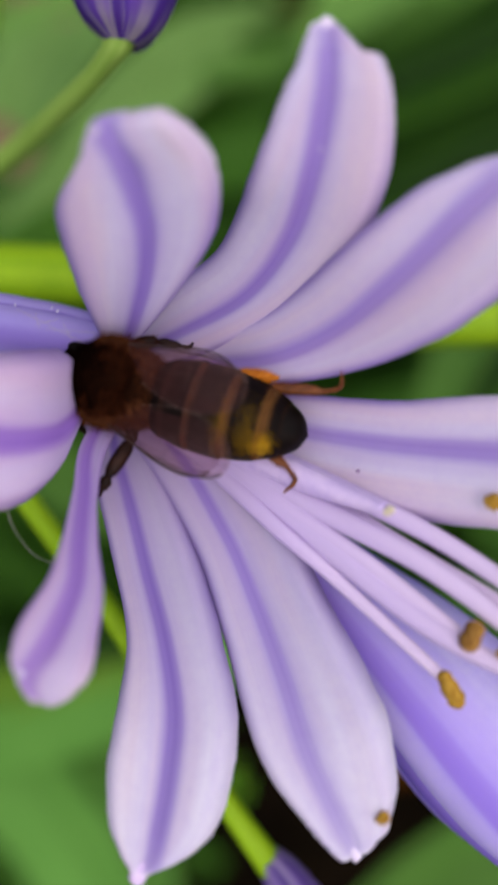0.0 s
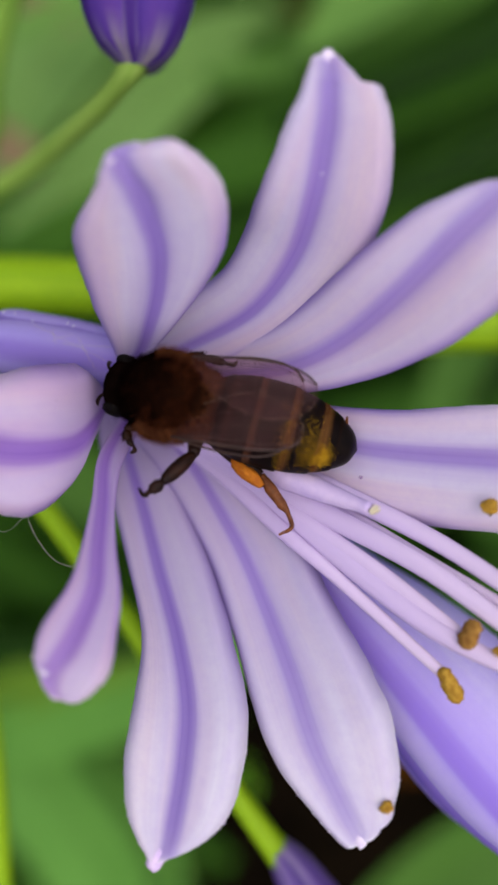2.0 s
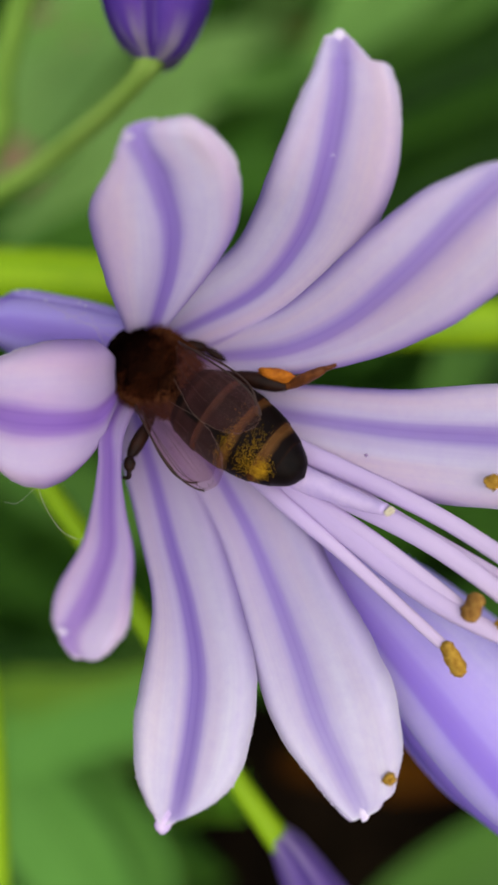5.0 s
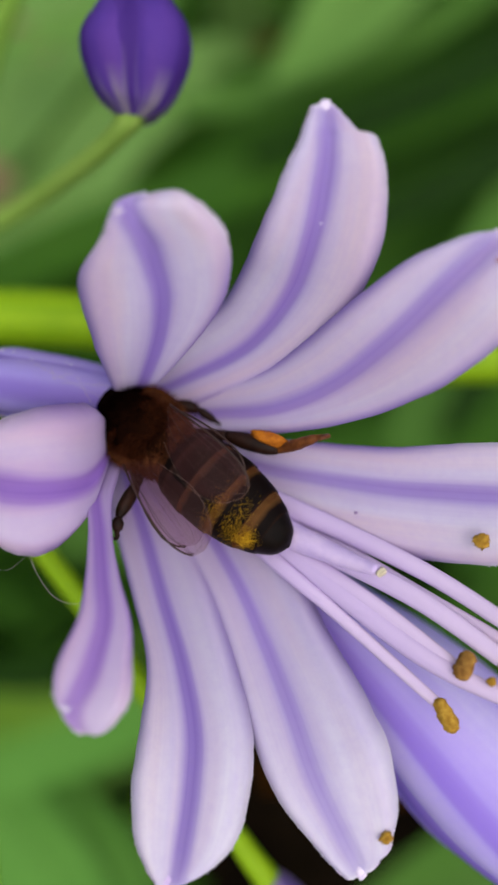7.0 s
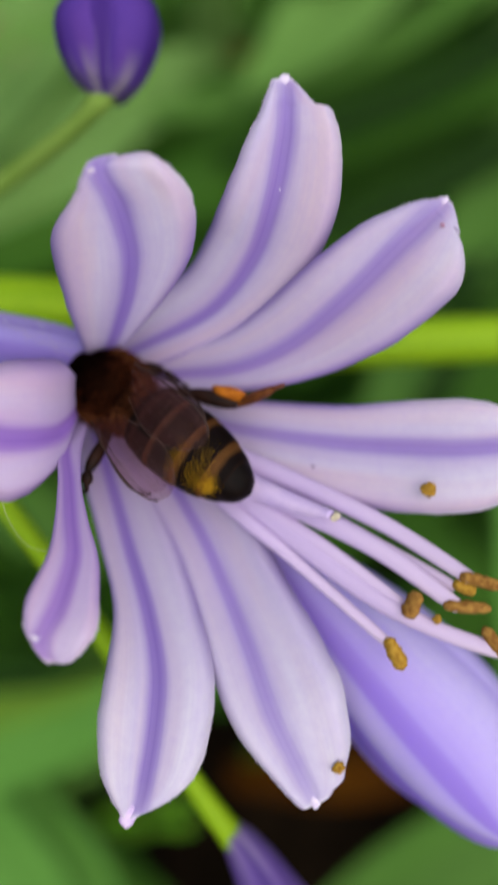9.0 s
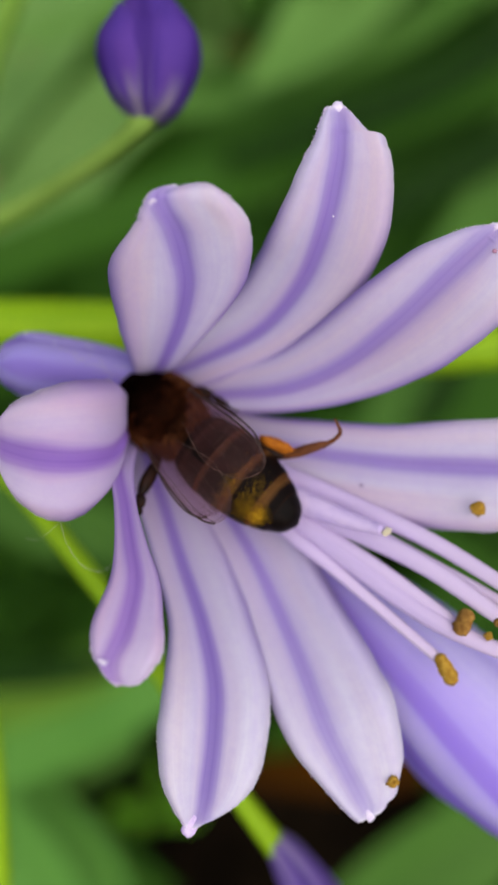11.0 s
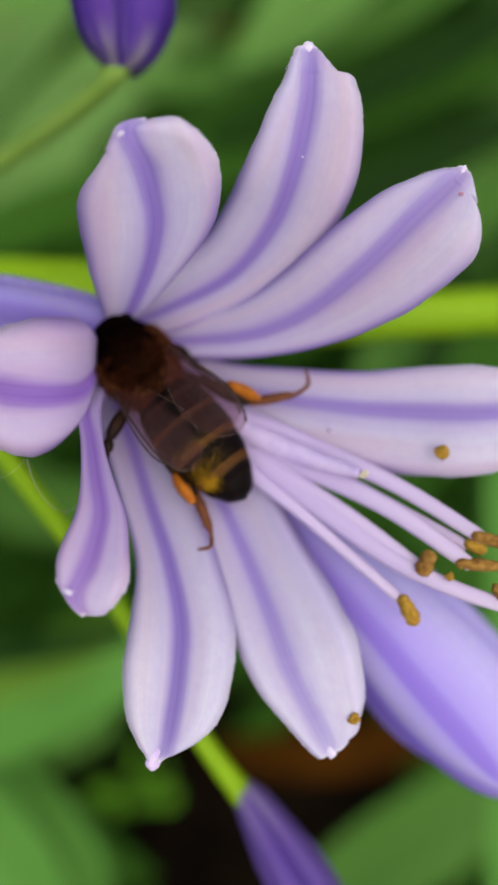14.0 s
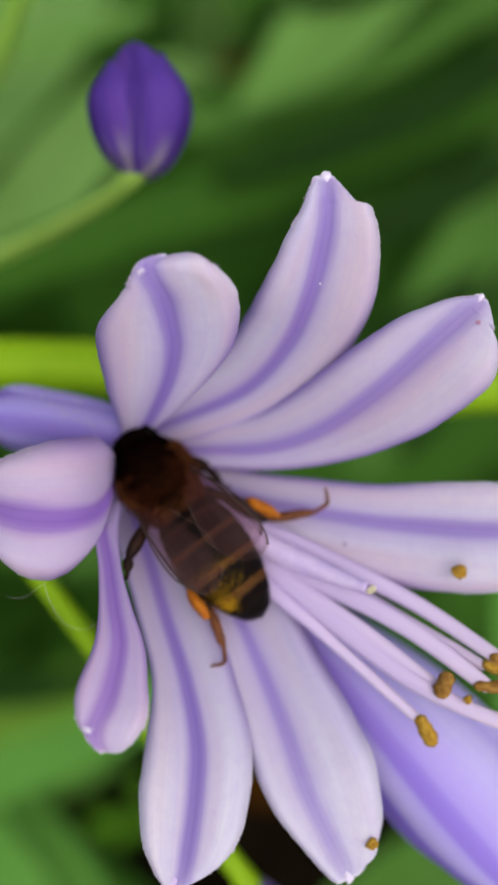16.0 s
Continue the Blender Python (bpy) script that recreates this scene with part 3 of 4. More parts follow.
def build_dry_leaves():
    label = "withered beige leaf caught among the green ones"
    strap_leaf([(-96, 87, -168), (-82, 80, -165), (-74, 75, -165), (-70, 72, -168)], 11, PALE_DRY_LEAF, label, 0, 21, False)
    strap_leaf([(-78, 122, -168), (-70, 117, -165), (-62, 115, -165), (-57, 116, -168)], 9, PALE_DRY_LEAF, label, 0, 22, False)
    strap_leaf([(-66, 11, -120), (-61, 6, -118), (-58, 2, -118), (-57, -2, -120)], 7, PALE_DRY_LEAF, label, 0, 23, False)


build_dry_leaves()


# ---- stems ----
def stalk(rows, material, label, name="flower_stalk", sides=16):
    ob = thing(name, rows[0][:3])
    part("stalk", tube(rows, 40, sides, ripple=0.03, seed=len(rows)), material, ob)
    return tagged(ob, label, "stalk", "stalks of the flower head")


HUB = (-95, 5, -45)
swaying_stalk = stalk([(*HUB, 2.4), (-70, 10.5, -30, 2.7), (-43.3, 11.9, -27, 2.7), (-13.8, 11.4, -27, 2.6), (4.2, 7.8, -27, 2.4), (28.8, 8.2, -27, 2.3), (75, 9.6, -29, 2.2)], STEM, "thick lime-green flower stalk lying across behind the flower")
stalk([(*HUB, 1.0), (-50, 8, -26, 0.9), (-27, -6, -16, 0.8), (-23.8, -15.9, -16, 0.8), (-21.9, -23.1, -16, 0.8), (-20.9, -34.8, -16, 0.85), (-20.0, -60, -16, 0.9)], STEM, "thin lime-green stalk out of focus")
stalk([(*HUB, 1.6), (-50, 10, -36, 1.3), (-29, 24, -30, 1.2), (-27.0, 32.6, -30, 1.2), (-25.4, 39.4, -30, 1.2), (-23.0, 46, -30, 1.2), (-16, 70, -30, 1.2)], SOFT_STEM, "soft green stalk far behind the bud")
stalk([(*HUB, 5.0), (-120, -40, -130, 5.0), (-190, -140, -310, 5.5), (-262, -330, -640, 6.5)], SOFT_STEM, "stout green scape that carries the flower head", "scape")


# ---- buds ----
def bud(name, axis, turn, material, label, stalk_rows=None, stalk_material=None, reach=0.8, bulge=0.06, groove=0.09, wrap=0.97, darker=None, dark_ones=(1, 3)):
    """A closed bud: three inner tepals wrapped round an axis of rows (x, y, z, radius), and three
    outer ones over them that end a little lower; each tepal is a part."""
    ob = thing(name, axis[0][:3])
    steps, across = 34, 12
    pts = spline(axis, steps)
    frames = []
    side = None
    for i, p in enumerate(pts):
        t = Vector(pts[min(i + 1, steps)][:3] - pts[max(i - 1, 0)][:3]).normalized()
        if side is None:
            side = Vector((0, 0, 1)).cross(t).normalized()
        side = (side - t * side.dot(t)).normalized()
        frames.append((side.copy(), t.cross(side)))
    for k in range(6):
        outer = k < 3
        rings = []
        for i in range(steps + 1):
            s = i / steps
            f = s * (reach if outer else 1.0) * steps
            lo = min(int(f), steps - 1)
            p = pts[lo] + (pts[lo + 1] - pts[lo]) * (f - lo)
            sd, up = frames[lo]
            close = 1.0 if s < 0.62 or not outer else max(0.03, 1 - ((s - 0.62) / 0.38) ** 2.2)
            ring = []
            for j in range(across + 1):
                u = 2 * j / across - 1
                span = math.pi / 3 * ((wrap if k == 0 and u < 0 else 0.97 - (wrap - 0.97) * 1.15 if k == 0 else 0.97) if outer else 1.15) * close
                a = radians(turn + (0 if outer else 60)) + 2 * math.pi * (k % 3) / 3 + u * span
                ridge = 1 + bulge * (1 - abs(u)) ** 1.5 - groove * u ** 4 + 0.05 if outer else 0.93 + 0.02 * (1 - abs(u))
                if not outer:
                    ridge += 0.06 * max(0, s - 0.6) / 0.4
                ridge += 0.035 * noise.noise(Vector((u * 2, s * 5, k * 3.7)))
                if outer and k == 0:
                    ridge += (wrap - 0.97) * 0.13
                r = max(p[3], 0.02) * ridge
                ring.append(Vector(p[:3]) + sd * math.cos(a) * r + up * math.sin(a) * r)
            rings.append(ring)
        part("tepal", grid_mesh(rings), darker if darker and k in dark_ones else material, ob)
    if stalk_rows:
        part("stalk", tube(stalk_rows, 36, 14, ripple=0.03), stalk_material, ob, "green stalk")
    return tagged(ob, label, "flower bud")


swaying_bud = bud("flower_bud", [(-8.0, 22.0, -8.5, 0.9), (-7.9, 23.0, -8.5, 2.2), (-7.8, 25.2, -8.5, 3.2), (-7.8, 27.3, -8.5, 3.35), (-8.0, 29.4, -8.5, 2.4), (-8.3, 31.0, -8.5, 1.4), (-8.5, 31.9, -8.5, 0.3)],
    30, DARK_TEPAL, "small closed deep violet bud on a green stalk",
    [(*HUB, 1.2), (-60, 13, -42, 1.2), (-35.1, 18.4, -33, 1.05), (-22.3, 20.0, -24, 0.95), (-13.1, 20.8, -14, 0.8), (-9.0, 21.8, -9.4, 0.8), (-8.0, 23.2, -8.5, 1.5)], BUD_STEM, reach=0.76, bulge=0.15, groove=0.24)
bud("flower_bud", [(1.6, -33.0, -13, 0.9), (2.8, -34.6, -13, 1.45), (4.6, -37.6, -13, 2.05), (7.0, -41.6, -13, 2.6), (9.2, -46.6, -13, 2.9), (12, -53, -13, 2.2), (13.4, -56, -13, 0.2)],
    75, GREY_TEPAL, "slender closed greyish violet bud pointing down",
    [(*HUB, 1.0), (-55, 7, -28, 0.9), (-26, 0, -17, 0.85), (-19.6, -4.6, -15.6, 0.85), (-15.6, -9.2, -15, 0.85), (-9.0, -17.5, -14, 0.85), (-2.2, -28.2, -13.4, 0.85), (1.9, -33.7, -13, 1.0)], STEM)
bud("opening_bud", [(-0.5, -5.6, -7.4, 1.6), (4.9, -10.9, -6.8, 2.5), (9.0, -15.1, -6.6, 3.9), (13.2, -19.6, -6.4, 4.9), (16.9, -23.7, -6.2, 4.9), (19.8, -27.4, -6.0, 3.5), (21.7, -29.6, -5.9, 1.6), (22.5, -30.7, -5.9, 0.1)],
    107, VIOLET_TEPAL, "large closed violet bud with lighter ribs beside the open flower", wrap=1.35, darker=DEEP_VIOLET_TEPAL, dark_ones=(1, 3))
short_bud = bud("violet_bud", [(-8.0, 2.7, -5.6, 1.5), (-10.3, 3.1, -5.4, 2.0), (-13.2, 3.5, -5.2, 2.15), (-15.8, 3.9, -5.2, 2.1), (-17.3, 4.1, -5.2, 1.5), (-17.9, 4.2, -5.2, 0.2)],
    80, BLUE_TEPAL, "short blunt violet bud tucked behind the open flower")


rng = random.Random(21)
for k in range(9):
    x = -11.0 - k * 0.72 + rng.uniform(-0.3, 0.3)
    part("fleck", blob((x, 3.3 - 0.15 * (x + 11) + rng.uniform(0.9, 1.9), -3.75 - rng.uniform(0, 0.5)), (rng.uniform(0.05, 0.12), 0.05, 0.05), (0, 0, rng.uniform(0, 180)), 7, 5, 0.5, k), FLECK, short_bud, "tiny pale fleck")


# ---- the open flower ----
# rows along each midrib: x, y, z, half width to its left and to its right
TEPALS = {
    "upper_left": [
        (-7.8, 2.4, -4.4, 0.60, 0.60),
        (-6.6, 3.4, -2.6, 1.80, 0.80),
        (-5.6, 4.9, -0.2, 3.15, 1.76),
        (-4.9, 6.4, 1.6, 4.05, 2.64),
        (-4.6, 7.7, 3.0, 4.50, 3.28),
        (-4.8, 8.9, 4.2, 3.86, 3.76),
        (-5.2, 10.0, 5.2, 2.35, 4.06),
        (-5.7, 10.8, 5.9, 1.32, 4.15),
        (-6.0, 11.5, 6.3, 0.61, 3.78),
        (-5.8, 12.0, 6.2, 0.39, 3.12),
        (-5.0, 12.4, 5.8, 0.23, 1.41),
    ],
    "top": [
        (-7.6, 2.7, -5.8, 1.19, 1.03),
        (-4.0, 4.1, -4.2, 2.38, 1.61),
        (0.0, 6.0, -2.2, 2.73, 1.99),
        (2.4, 8.5, -0.1, 2.96, 2.89),
        (3.5, 11.3, 2.2, 2.61, 3.41),
        (4.0, 14.3, 3.6, 1.88, 2.98),
        (4.1, 15.8, 4.0, 1.32, 2.37),
        (4.1, 16.9, 4.0, 1.03, 1.41),
        (4.0, 17.7, 4.0, 0.64, 0.70),
    ],
    "upper_right": [
        (-7.6, 1.7, -6.0, 1.04, 0.80),
        (-2.5, 1.8, -4.0, 1.68, 1.15),
        (1.5, 2.1, -2.0, 2.20, 1.40),
        (4.9, 3.4, 0.0, 2.74, 2.25),
        (7.8, 5.6, 2.2, 2.75, 3.35),
        (10.1, 7.9, 3.7, 2.20, 3.75),
        (11.2, 9.05, 4.2, 1.55, 3.60),
        (12.0, 9.8, 4.5, 1.05, 2.80),
        (12.45, 10.2, 4.6, 0.70, 1.90),
        (12.75, 10.5, 4.6, 0.42, 0.95),
        (12.95, 10.8, 4.6, 0.20, 0.30),
    ],
    "right": [
        (-6.4, 1.2, -6.0, 1.19, 1.42),
        (-0.5, -1.2, -4.6, 1.69, 3.23),
        (4.1, -2.2, -3.1, 2.16, 3.51),
        (8.3, -2.8, -1.4, 2.45, 3.67),
        (12.4, -3.0, 0.0, 2.86, 3.91),
        (16.0, -3.0, 1.0, 2.86, 3.68),
        (18.7, -2.7, 1.2, 1.83, 2.58),
        (20.1, -2.6, 1.0, 0.41, 0.55),
    ],
    "lower_right": [
        (-8.8, 0.7, -6.2, 1.45, 1.37),
        (-4.7, -2.6, -4.8, 2.97, 1.88),
        (-1.1, -7.9, -3.2, 3.56, 1.89),
        (0.9, -12.1, -1.8, 3.46, 2.13),
        (2.4, -15.6, -0.3, 3.98, 2.42),
        (3.7, -18.9, 1.0, 4.22, 2.28),
        (5.2, -21.9, 1.6, 3.25, 1.45),
        (5.9, -23.2, 1.6, 2.20, 1.10),
        (6.25, -23.95, 1.6, 1.05, 0.75),
    ],
    "bottom": [
        (-9.3, 0.4, -6.8, 1.22, 0.98),
        (-8.3, -3.0, -5.4, 2.7, 1.35),
        (-6.95, -6.6, -4.0, 3.3, 1.4),
        (-5.8, -10.0, -2.6, 3.75, 1.35),
        (-4.5, -13.5, -0.9, 3.65, 1.55),
        (-3.7, -16.8, 0.6, 3.75, 2.65),
        (-3.7, -19.5, 1.7, 3.6, 2.9),
        (-4.05, -22.0, 2.5, 3.25, 2.2),
        (-4.3, -23.5, 2.8, 1.99, 1.23),
        (-4.65, -24.4, 2.8, 0.30, 0.25),
    ],
    "lower_left": [
        (-8.9, -0.1, -4.0, 0.95, 0.50),
        (-9.2, -2.7, -0.6, 1.00, 0.46),
        (-8.5, -5.0, 1.6, 0.66, 0.60),
        (-7.9, -7.2, 3.4, 0.96, 0.88),
        (-7.5, -9.0, 4.6, 1.35, 1.35),
        (-7.75, -10.8, 5.5, 1.85, 1.80),
        (-8.1, -12.0, 6.0, 2.30, 1.50),
        (-8.5, -12.8, 6.2, 2.55, 0.85),
        (-8.6, -13.3, 6.2, 2.35, 0.45),
        (-8.4, -13.9, 6.2, 1.70, 0.25),
        (-8.0, -14.3, 6.1, 0.80, 0.15),
    ],
    "left": [
        (-8.3, 0.3, -4.0, 0.50, 0.50),
        (-8.3, -1.2, -1.0, 0.94, 3.35),
        (-8.8, -2.2, 0.4, 2.07, 4.40),
        (-9.8, -2.5, 1.6, 3.08, 4.56),
        (-11.3, -2.6, 2.4, 3.63, 4.50),
        (-13.2, -2.5, 2.6, 3.45, 3.90),
        (-14.8, -2.1, 2.2, 2.75, 2.85),
        (-15.6, -1.8, 1.8, 1.55, 1.60),
        (-15.95, -1.7, 1.7, 0.45, 0.45),
    ],
}


# tepals whose hard point sits at a corner of the end: its place and its way
CORNERS = {"upper_left": ((-6.4, 11.4, 6.4), (-0.6, 0.8, 0)), "lower_left": ((-8.95, -13.05, 6.45), (-0.6, -0.8, 0))}
MOVING = {}


def grain(bm, at, r, rng):
    """A little eight-sided grain added to bm."""
    v = [bm.verts.new(at + Vector(d) * r * rng.uniform(0.7, 1.3)) for d in ((1, 0, 0), (0, 1, 0), (-1, 0, 0), (0, -1, 0), (0, 0, 1), (0, 0, -1))]
    for k in range(4):
        bm.faces.new((v[k], v[(k + 1) % 4], v[4]))
        bm.faces.new((v[(k + 1) % 4], v[k], v[5]))


def fringe(sheet, steps, across, seed):
    """Crumbs along the margin of a tepal's outer end, denser towards the tip."""
    rng = random.Random(seed)
    bm = bmesh.new()
    sheet.verts.ensure_lookup_table()
    ring = 2 * (across + 1)
    for side in (0, across):
        rim = [sheet.verts[i * ring + side].co.copy() for i in range(steps + 1)]
        for _ in range(150):
            s = 1 - 0.38 * rng.random() ** 1.9
            f = s * steps
            i = min(int(f), steps - 1)
            at = rim[i].lerp(rim[i + 1], f - i) + Vector((rng.gauss(0, 0.03), rng.gauss(0, 0.03), rng.gauss(-0.03, 0.04)))
            grain(bm, at, rng.uniform(0.018, 0.05), rng)
    return bm


def build_flower():
    f = thing("open_flower", (-9, 1, -8))
    # width and strength of the midrib stripe; nicks in the margin; size of the point
    more = {"upper_left": ((1.1, 1.0, 0.0, 0.85), ((3, 0.66, 0.12, 0),), (0.1, 0.2)), "top": ((1.0, 0.9, 0.0, 0.9), ((4, 0.785, 0.55, 1),), (0.36, 0.34)), "upper_right": ((1.1, 0.82, 0.0, 0.62), ((4, 0.80, 0.75, 0),), (0.3, 0.2)), "right": ((0.95, 0.6, 0.0, 0.95), (), (0.2, 0.2)),
            "lower_right": ((0.85, 0.95, 0.0, 0.42), ((3, 0.925, 0.3, 1),), (0.4, 0.3)), "bottom": ((0.9, 0.95, 0.45, 0.95), (), (0.72, 0.40)), "lower_left": ((0.95, 0.9, 0.0, 0.75), (), (0.14, 0.24)), "left": ((1.35, 1.0, 0.0, 1.0), (), (0.12, 0.3))}
    # cup, way across where it is set, roll-back of the margin, growth
    shape = {"upper_left": (0.15, (-1, 0, 0), 0.5, 1.03), "top": (0.16, None, 0.55, 1.12), "upper_right": (0.16, None, 0.55, 1.12), "right": (0.16, None, 0.5, 1.04),
             "lower_right": (0.14, None, 0.6, 1.09), "bottom": (0.12, (1, 0, 0), 0.6, 1.03), "lower_left": (0.16, (1, 0, 0), 0.5, 1.04), "left": (-0.02, (0, -1, 0), 0.5, 1.02)}
    for i, (k, rows) in enumerate(TEPALS.items()):
        cup, way, curl, grow = shape[k]
        stripe, notches, (long, wide) = more[k]
        sheet = blade(rows, cup, 0, 0.03, 0.3, 88, 24, seed=i * 1.9, curl=curl, across_way=way, grow=grow, stripe=stripe, notches=notches)
        crumbs = fringe(sheet, 88, 24, 60 + i)
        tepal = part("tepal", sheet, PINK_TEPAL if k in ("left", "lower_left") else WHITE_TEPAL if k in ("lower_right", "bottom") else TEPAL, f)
        part("fringe", crumbs, TIP, tepal, "fine whitish crumbly margin")
        MOVING[k] = tepal
        # the hard little point at the end, with a crust of grains
        q, d = Vector(rows[-1][:3]), (Vector(rows[-1][:3]) - Vector(rows[-2][:3])).normalized()
        if k in CORNERS:
            q, d = [Vector(c) for c in CORNERS[k]]
        tilt = math.degrees(math.atan2(d.y, d.x))
        tip = blob(q - d * 0.08 - Vector((0, 0, 0.12)), (long, wide, 0.16), (0, 0, tilt), 14, 9, 0.35, i)
        rng = random.Random(40 + i)
        across = Vector((-d.y, d.x, 0)).normalized()
        for n in range(4 if k == "bottom" else 12):
            at = q + across * rng.uniform(-1, 1) * wide * 1.05 - d * rng.uniform(0.0, 0.35) + Vector((0, 0, rng.uniform(-0.1, 0.06)))
            join(tip, blob(at, [rng.uniform(0.025, 0.05)] * 3, None, 6, 4, 0.4, n))
        part("tepal_tip", tip, BEAK if k == "bottom" else TIP, tepal, "lilac hard point" if k == "bottom" else "whitish hard tip")
    # the funnel into which all tepals run
    part("tube", tube([(-8.6, 1.2, -7.2, 2.6), (-9.6, 1.4, -9, 1.9), (-11.5, 1.2, -11.5, 1.5), (-16, 0.5, -14, 1.1)], 16, 18, caps=False), VIOLET_TEPAL, f, "narrow violet tube of the flower")
    stamens = [
        ([(-2.0, -2.2, -4.3), (4.4, -4.8, -2.2), (10.4, -7.6, 0.0), (15.0, -10.5, 2.0)], (14.6, -10.5, 2.1), (17.0, -11.1, 2.4), 0.42, ANTHER),
        ([(-2.0, -2.8, -4.3), (3.0, -5.7, -2.2), (9.6, -8.9, 0.5), (14.2, -12.1, 2.1)], (13.6, -12.2, 2.2), (16.4, -12.4, 2.3), 0.42, ANTHER),
        ([(-2.0, -3.4, -4.3), (3.3, -7.3, -1.8), (9.1, -11.6, 0.6), (12.8, -13.5, 1.8), (16.55, -14.75, 2.6)], (15.8, -13.4, 2.7), (17.4, -15.5, 2.7), 0.42, ANTHER),
        ([(-2.0, -3.2, -4.3), (2.9, -6.7, -2.0), (7.5, -9.6, -0.2), (11.7, -12.7, 1.3)], (12.2, -11.5, 1.9), (11.5, -13.0, 1.9), 0.52, ANTHER),
        ([(-2.4, -3.8, -4.3), (2.0, -7.5, -1.8), (5.0, -9.9, -0.8), (10.6, -14.7, 0.8)], (10.6, -14.4, 1.0), (11.5, -16.3, 1.0), 0.52, POLLEN),
        ([(-2.2, -2.4, -4.5), (3.6, -5.3, -2.8), (9.2, -8.4, -0.5), (14.2, -11.1, 1.3)], (14.4, -11.0, 1.6), (15.7, -11.6, 1.6), 0.45, POLLEN),
    ]
    thick = (0.74, 0.82, 0.76, 0.72, 0.56, 0.62)
    for i, (rows, a, b, r, mat) in enumerate(stamens):
        n = len(rows)
        end = Vector(rows[-1])
        nib = end + (end - Vector(rows[-2])).normalized() * 0.2
        shaft = [(-7.4 + 0.2 * i, 0.3 - 0.25 * i, -5.4, 0.55)] + [(*q, thick[i] * (1.0 - 0.44 * k / (n - 1))) for k, q in enumerate(rows)]
        st = part("filament", tube(shaft + [(*nib, 0.05)], 34, 12, 0.5, level=True), FILAMENT, f, "pale lilac stamen filament")
        a, b = Vector(a), Vector(b)
        body = [(*a.lerp(b, q), r * k) for q, k in ((0, 0.35), (0.12, 0.85), (0.5, 1.0), (0.85, 0.9), (1, 0.3))]
        part("anther", tube(body, 16, 12, 0.8, ripple=0.35, seed=i * 3.1), mat, st, "ochre anther dusted with pollen")
    MOVING["style"] = style = part("style", tube([(-7.2, 0.2, -5.6, 0.8), (-2.0, -2.5, -4.4, 0.9), (2.9, -4.7, -2.0, 0.82), (6.0, -5.8, 0.0, 0.52), (7.5, -6.2, 1.2, 0.32)], 24, 10), STYLE, f, "lilac style")
    part("stigma", blob((7.7, -6.25, 1.45), (0.32, 0.20, 0.17), (0, 0, 25), rough=0.7), STIGMA, style, "cream stigma tip")
    # clots of pollen on the tepals
    for c, s in (((13.0, -5.5, 1.2), 0.5), ((7.5, -21.65, 1.95), 0.38), ((13.2, -13.0, 2.3), 0.3)):
        clot = bmesh.new()
        for k in range(5):
            a = k * 2.4 + c[0]
            join(clot, blob((c[0] + math.cos(a) * s * 0.45, c[1] + math.sin(a) * s * 0.4, c[2] + 0.05 * k * s), (s * 0.6, s * 0.5, s * 0.45), (0, 0, 30 * k), 10, 7, 0.7, c[0] + k))
        part("pollen_clot", clot, POLLEN, f, "ochre clot of pollen")
    for c, s, mat in (((12.7, 9.3, 4.75), 0.15, SMUDGE), ((3.8, 11.6, 3.3), 0.07, TIP), ((6.4, -4.2, -1.6), 0.12, SPECK), ((-10.6, 0.1, 1.5), 0.12, SPECK)):
        part("speck", blob(c, (s, s * 0.8, s * 0.5), None, 8, 6, 0.4, c[0]), mat, f, "tiny speck on a tepal")
    return tagged(f, "open pale lilac flower with violet-striped tepals", "flower")


build_flower()


def build_thread():
    """A fine strand of web under the flower."""
    ob = thing("web_thread", (-12.1, -6.3, 1.5))
    part("strand", tube([(-12.1, -6.1, 1.8, 0.010), (-11.9, -7.4, 1.0, 0.010), (-11.2, -8.9, 0.0, 0.010), (-10.1, -9.4, -0.5, 0.010), (-9.0, -8.6, 0.6, 0.010)], 30, 5), THREAD, ob)
    part("strand", tube([(-12.1, -6.1, 1.8, 0.007), (-13.6, -7.2, 0.6, 0.007), (-14.8, -7.3, -0.4, 0.007)], 20, 5), THREAD, ob)
    for a, b in (((-13.4, 4.9), (-8.9, 2.7)), ((-12.3, 4.7), (-11.5, 2.4)), ((-11.6, 3.7), (-8.6, 3.5)), ((-14.6, 3.3), (-10.9, 4.3)), ((-10.6, 4.1), (-9.6, 2.2))):
        line = [(a[0] + (b[0] - a[0]) * q, a[1] + (b[1] - a[1]) * q) for q in (0, 0.33, 0.67, 1)]
        part("strand", tube([(x, y, -2.95 - 0.24 * (y - 3.5 + 0.14 * (x + 12)) ** 2 - 0.05 * math.sin(x * 3), 0.010) for x, y in line], 14, 5), THREAD, ob)
    tagged(ob, "fine pale strand of spider web hanging from the flower", "thread")


build_thread()


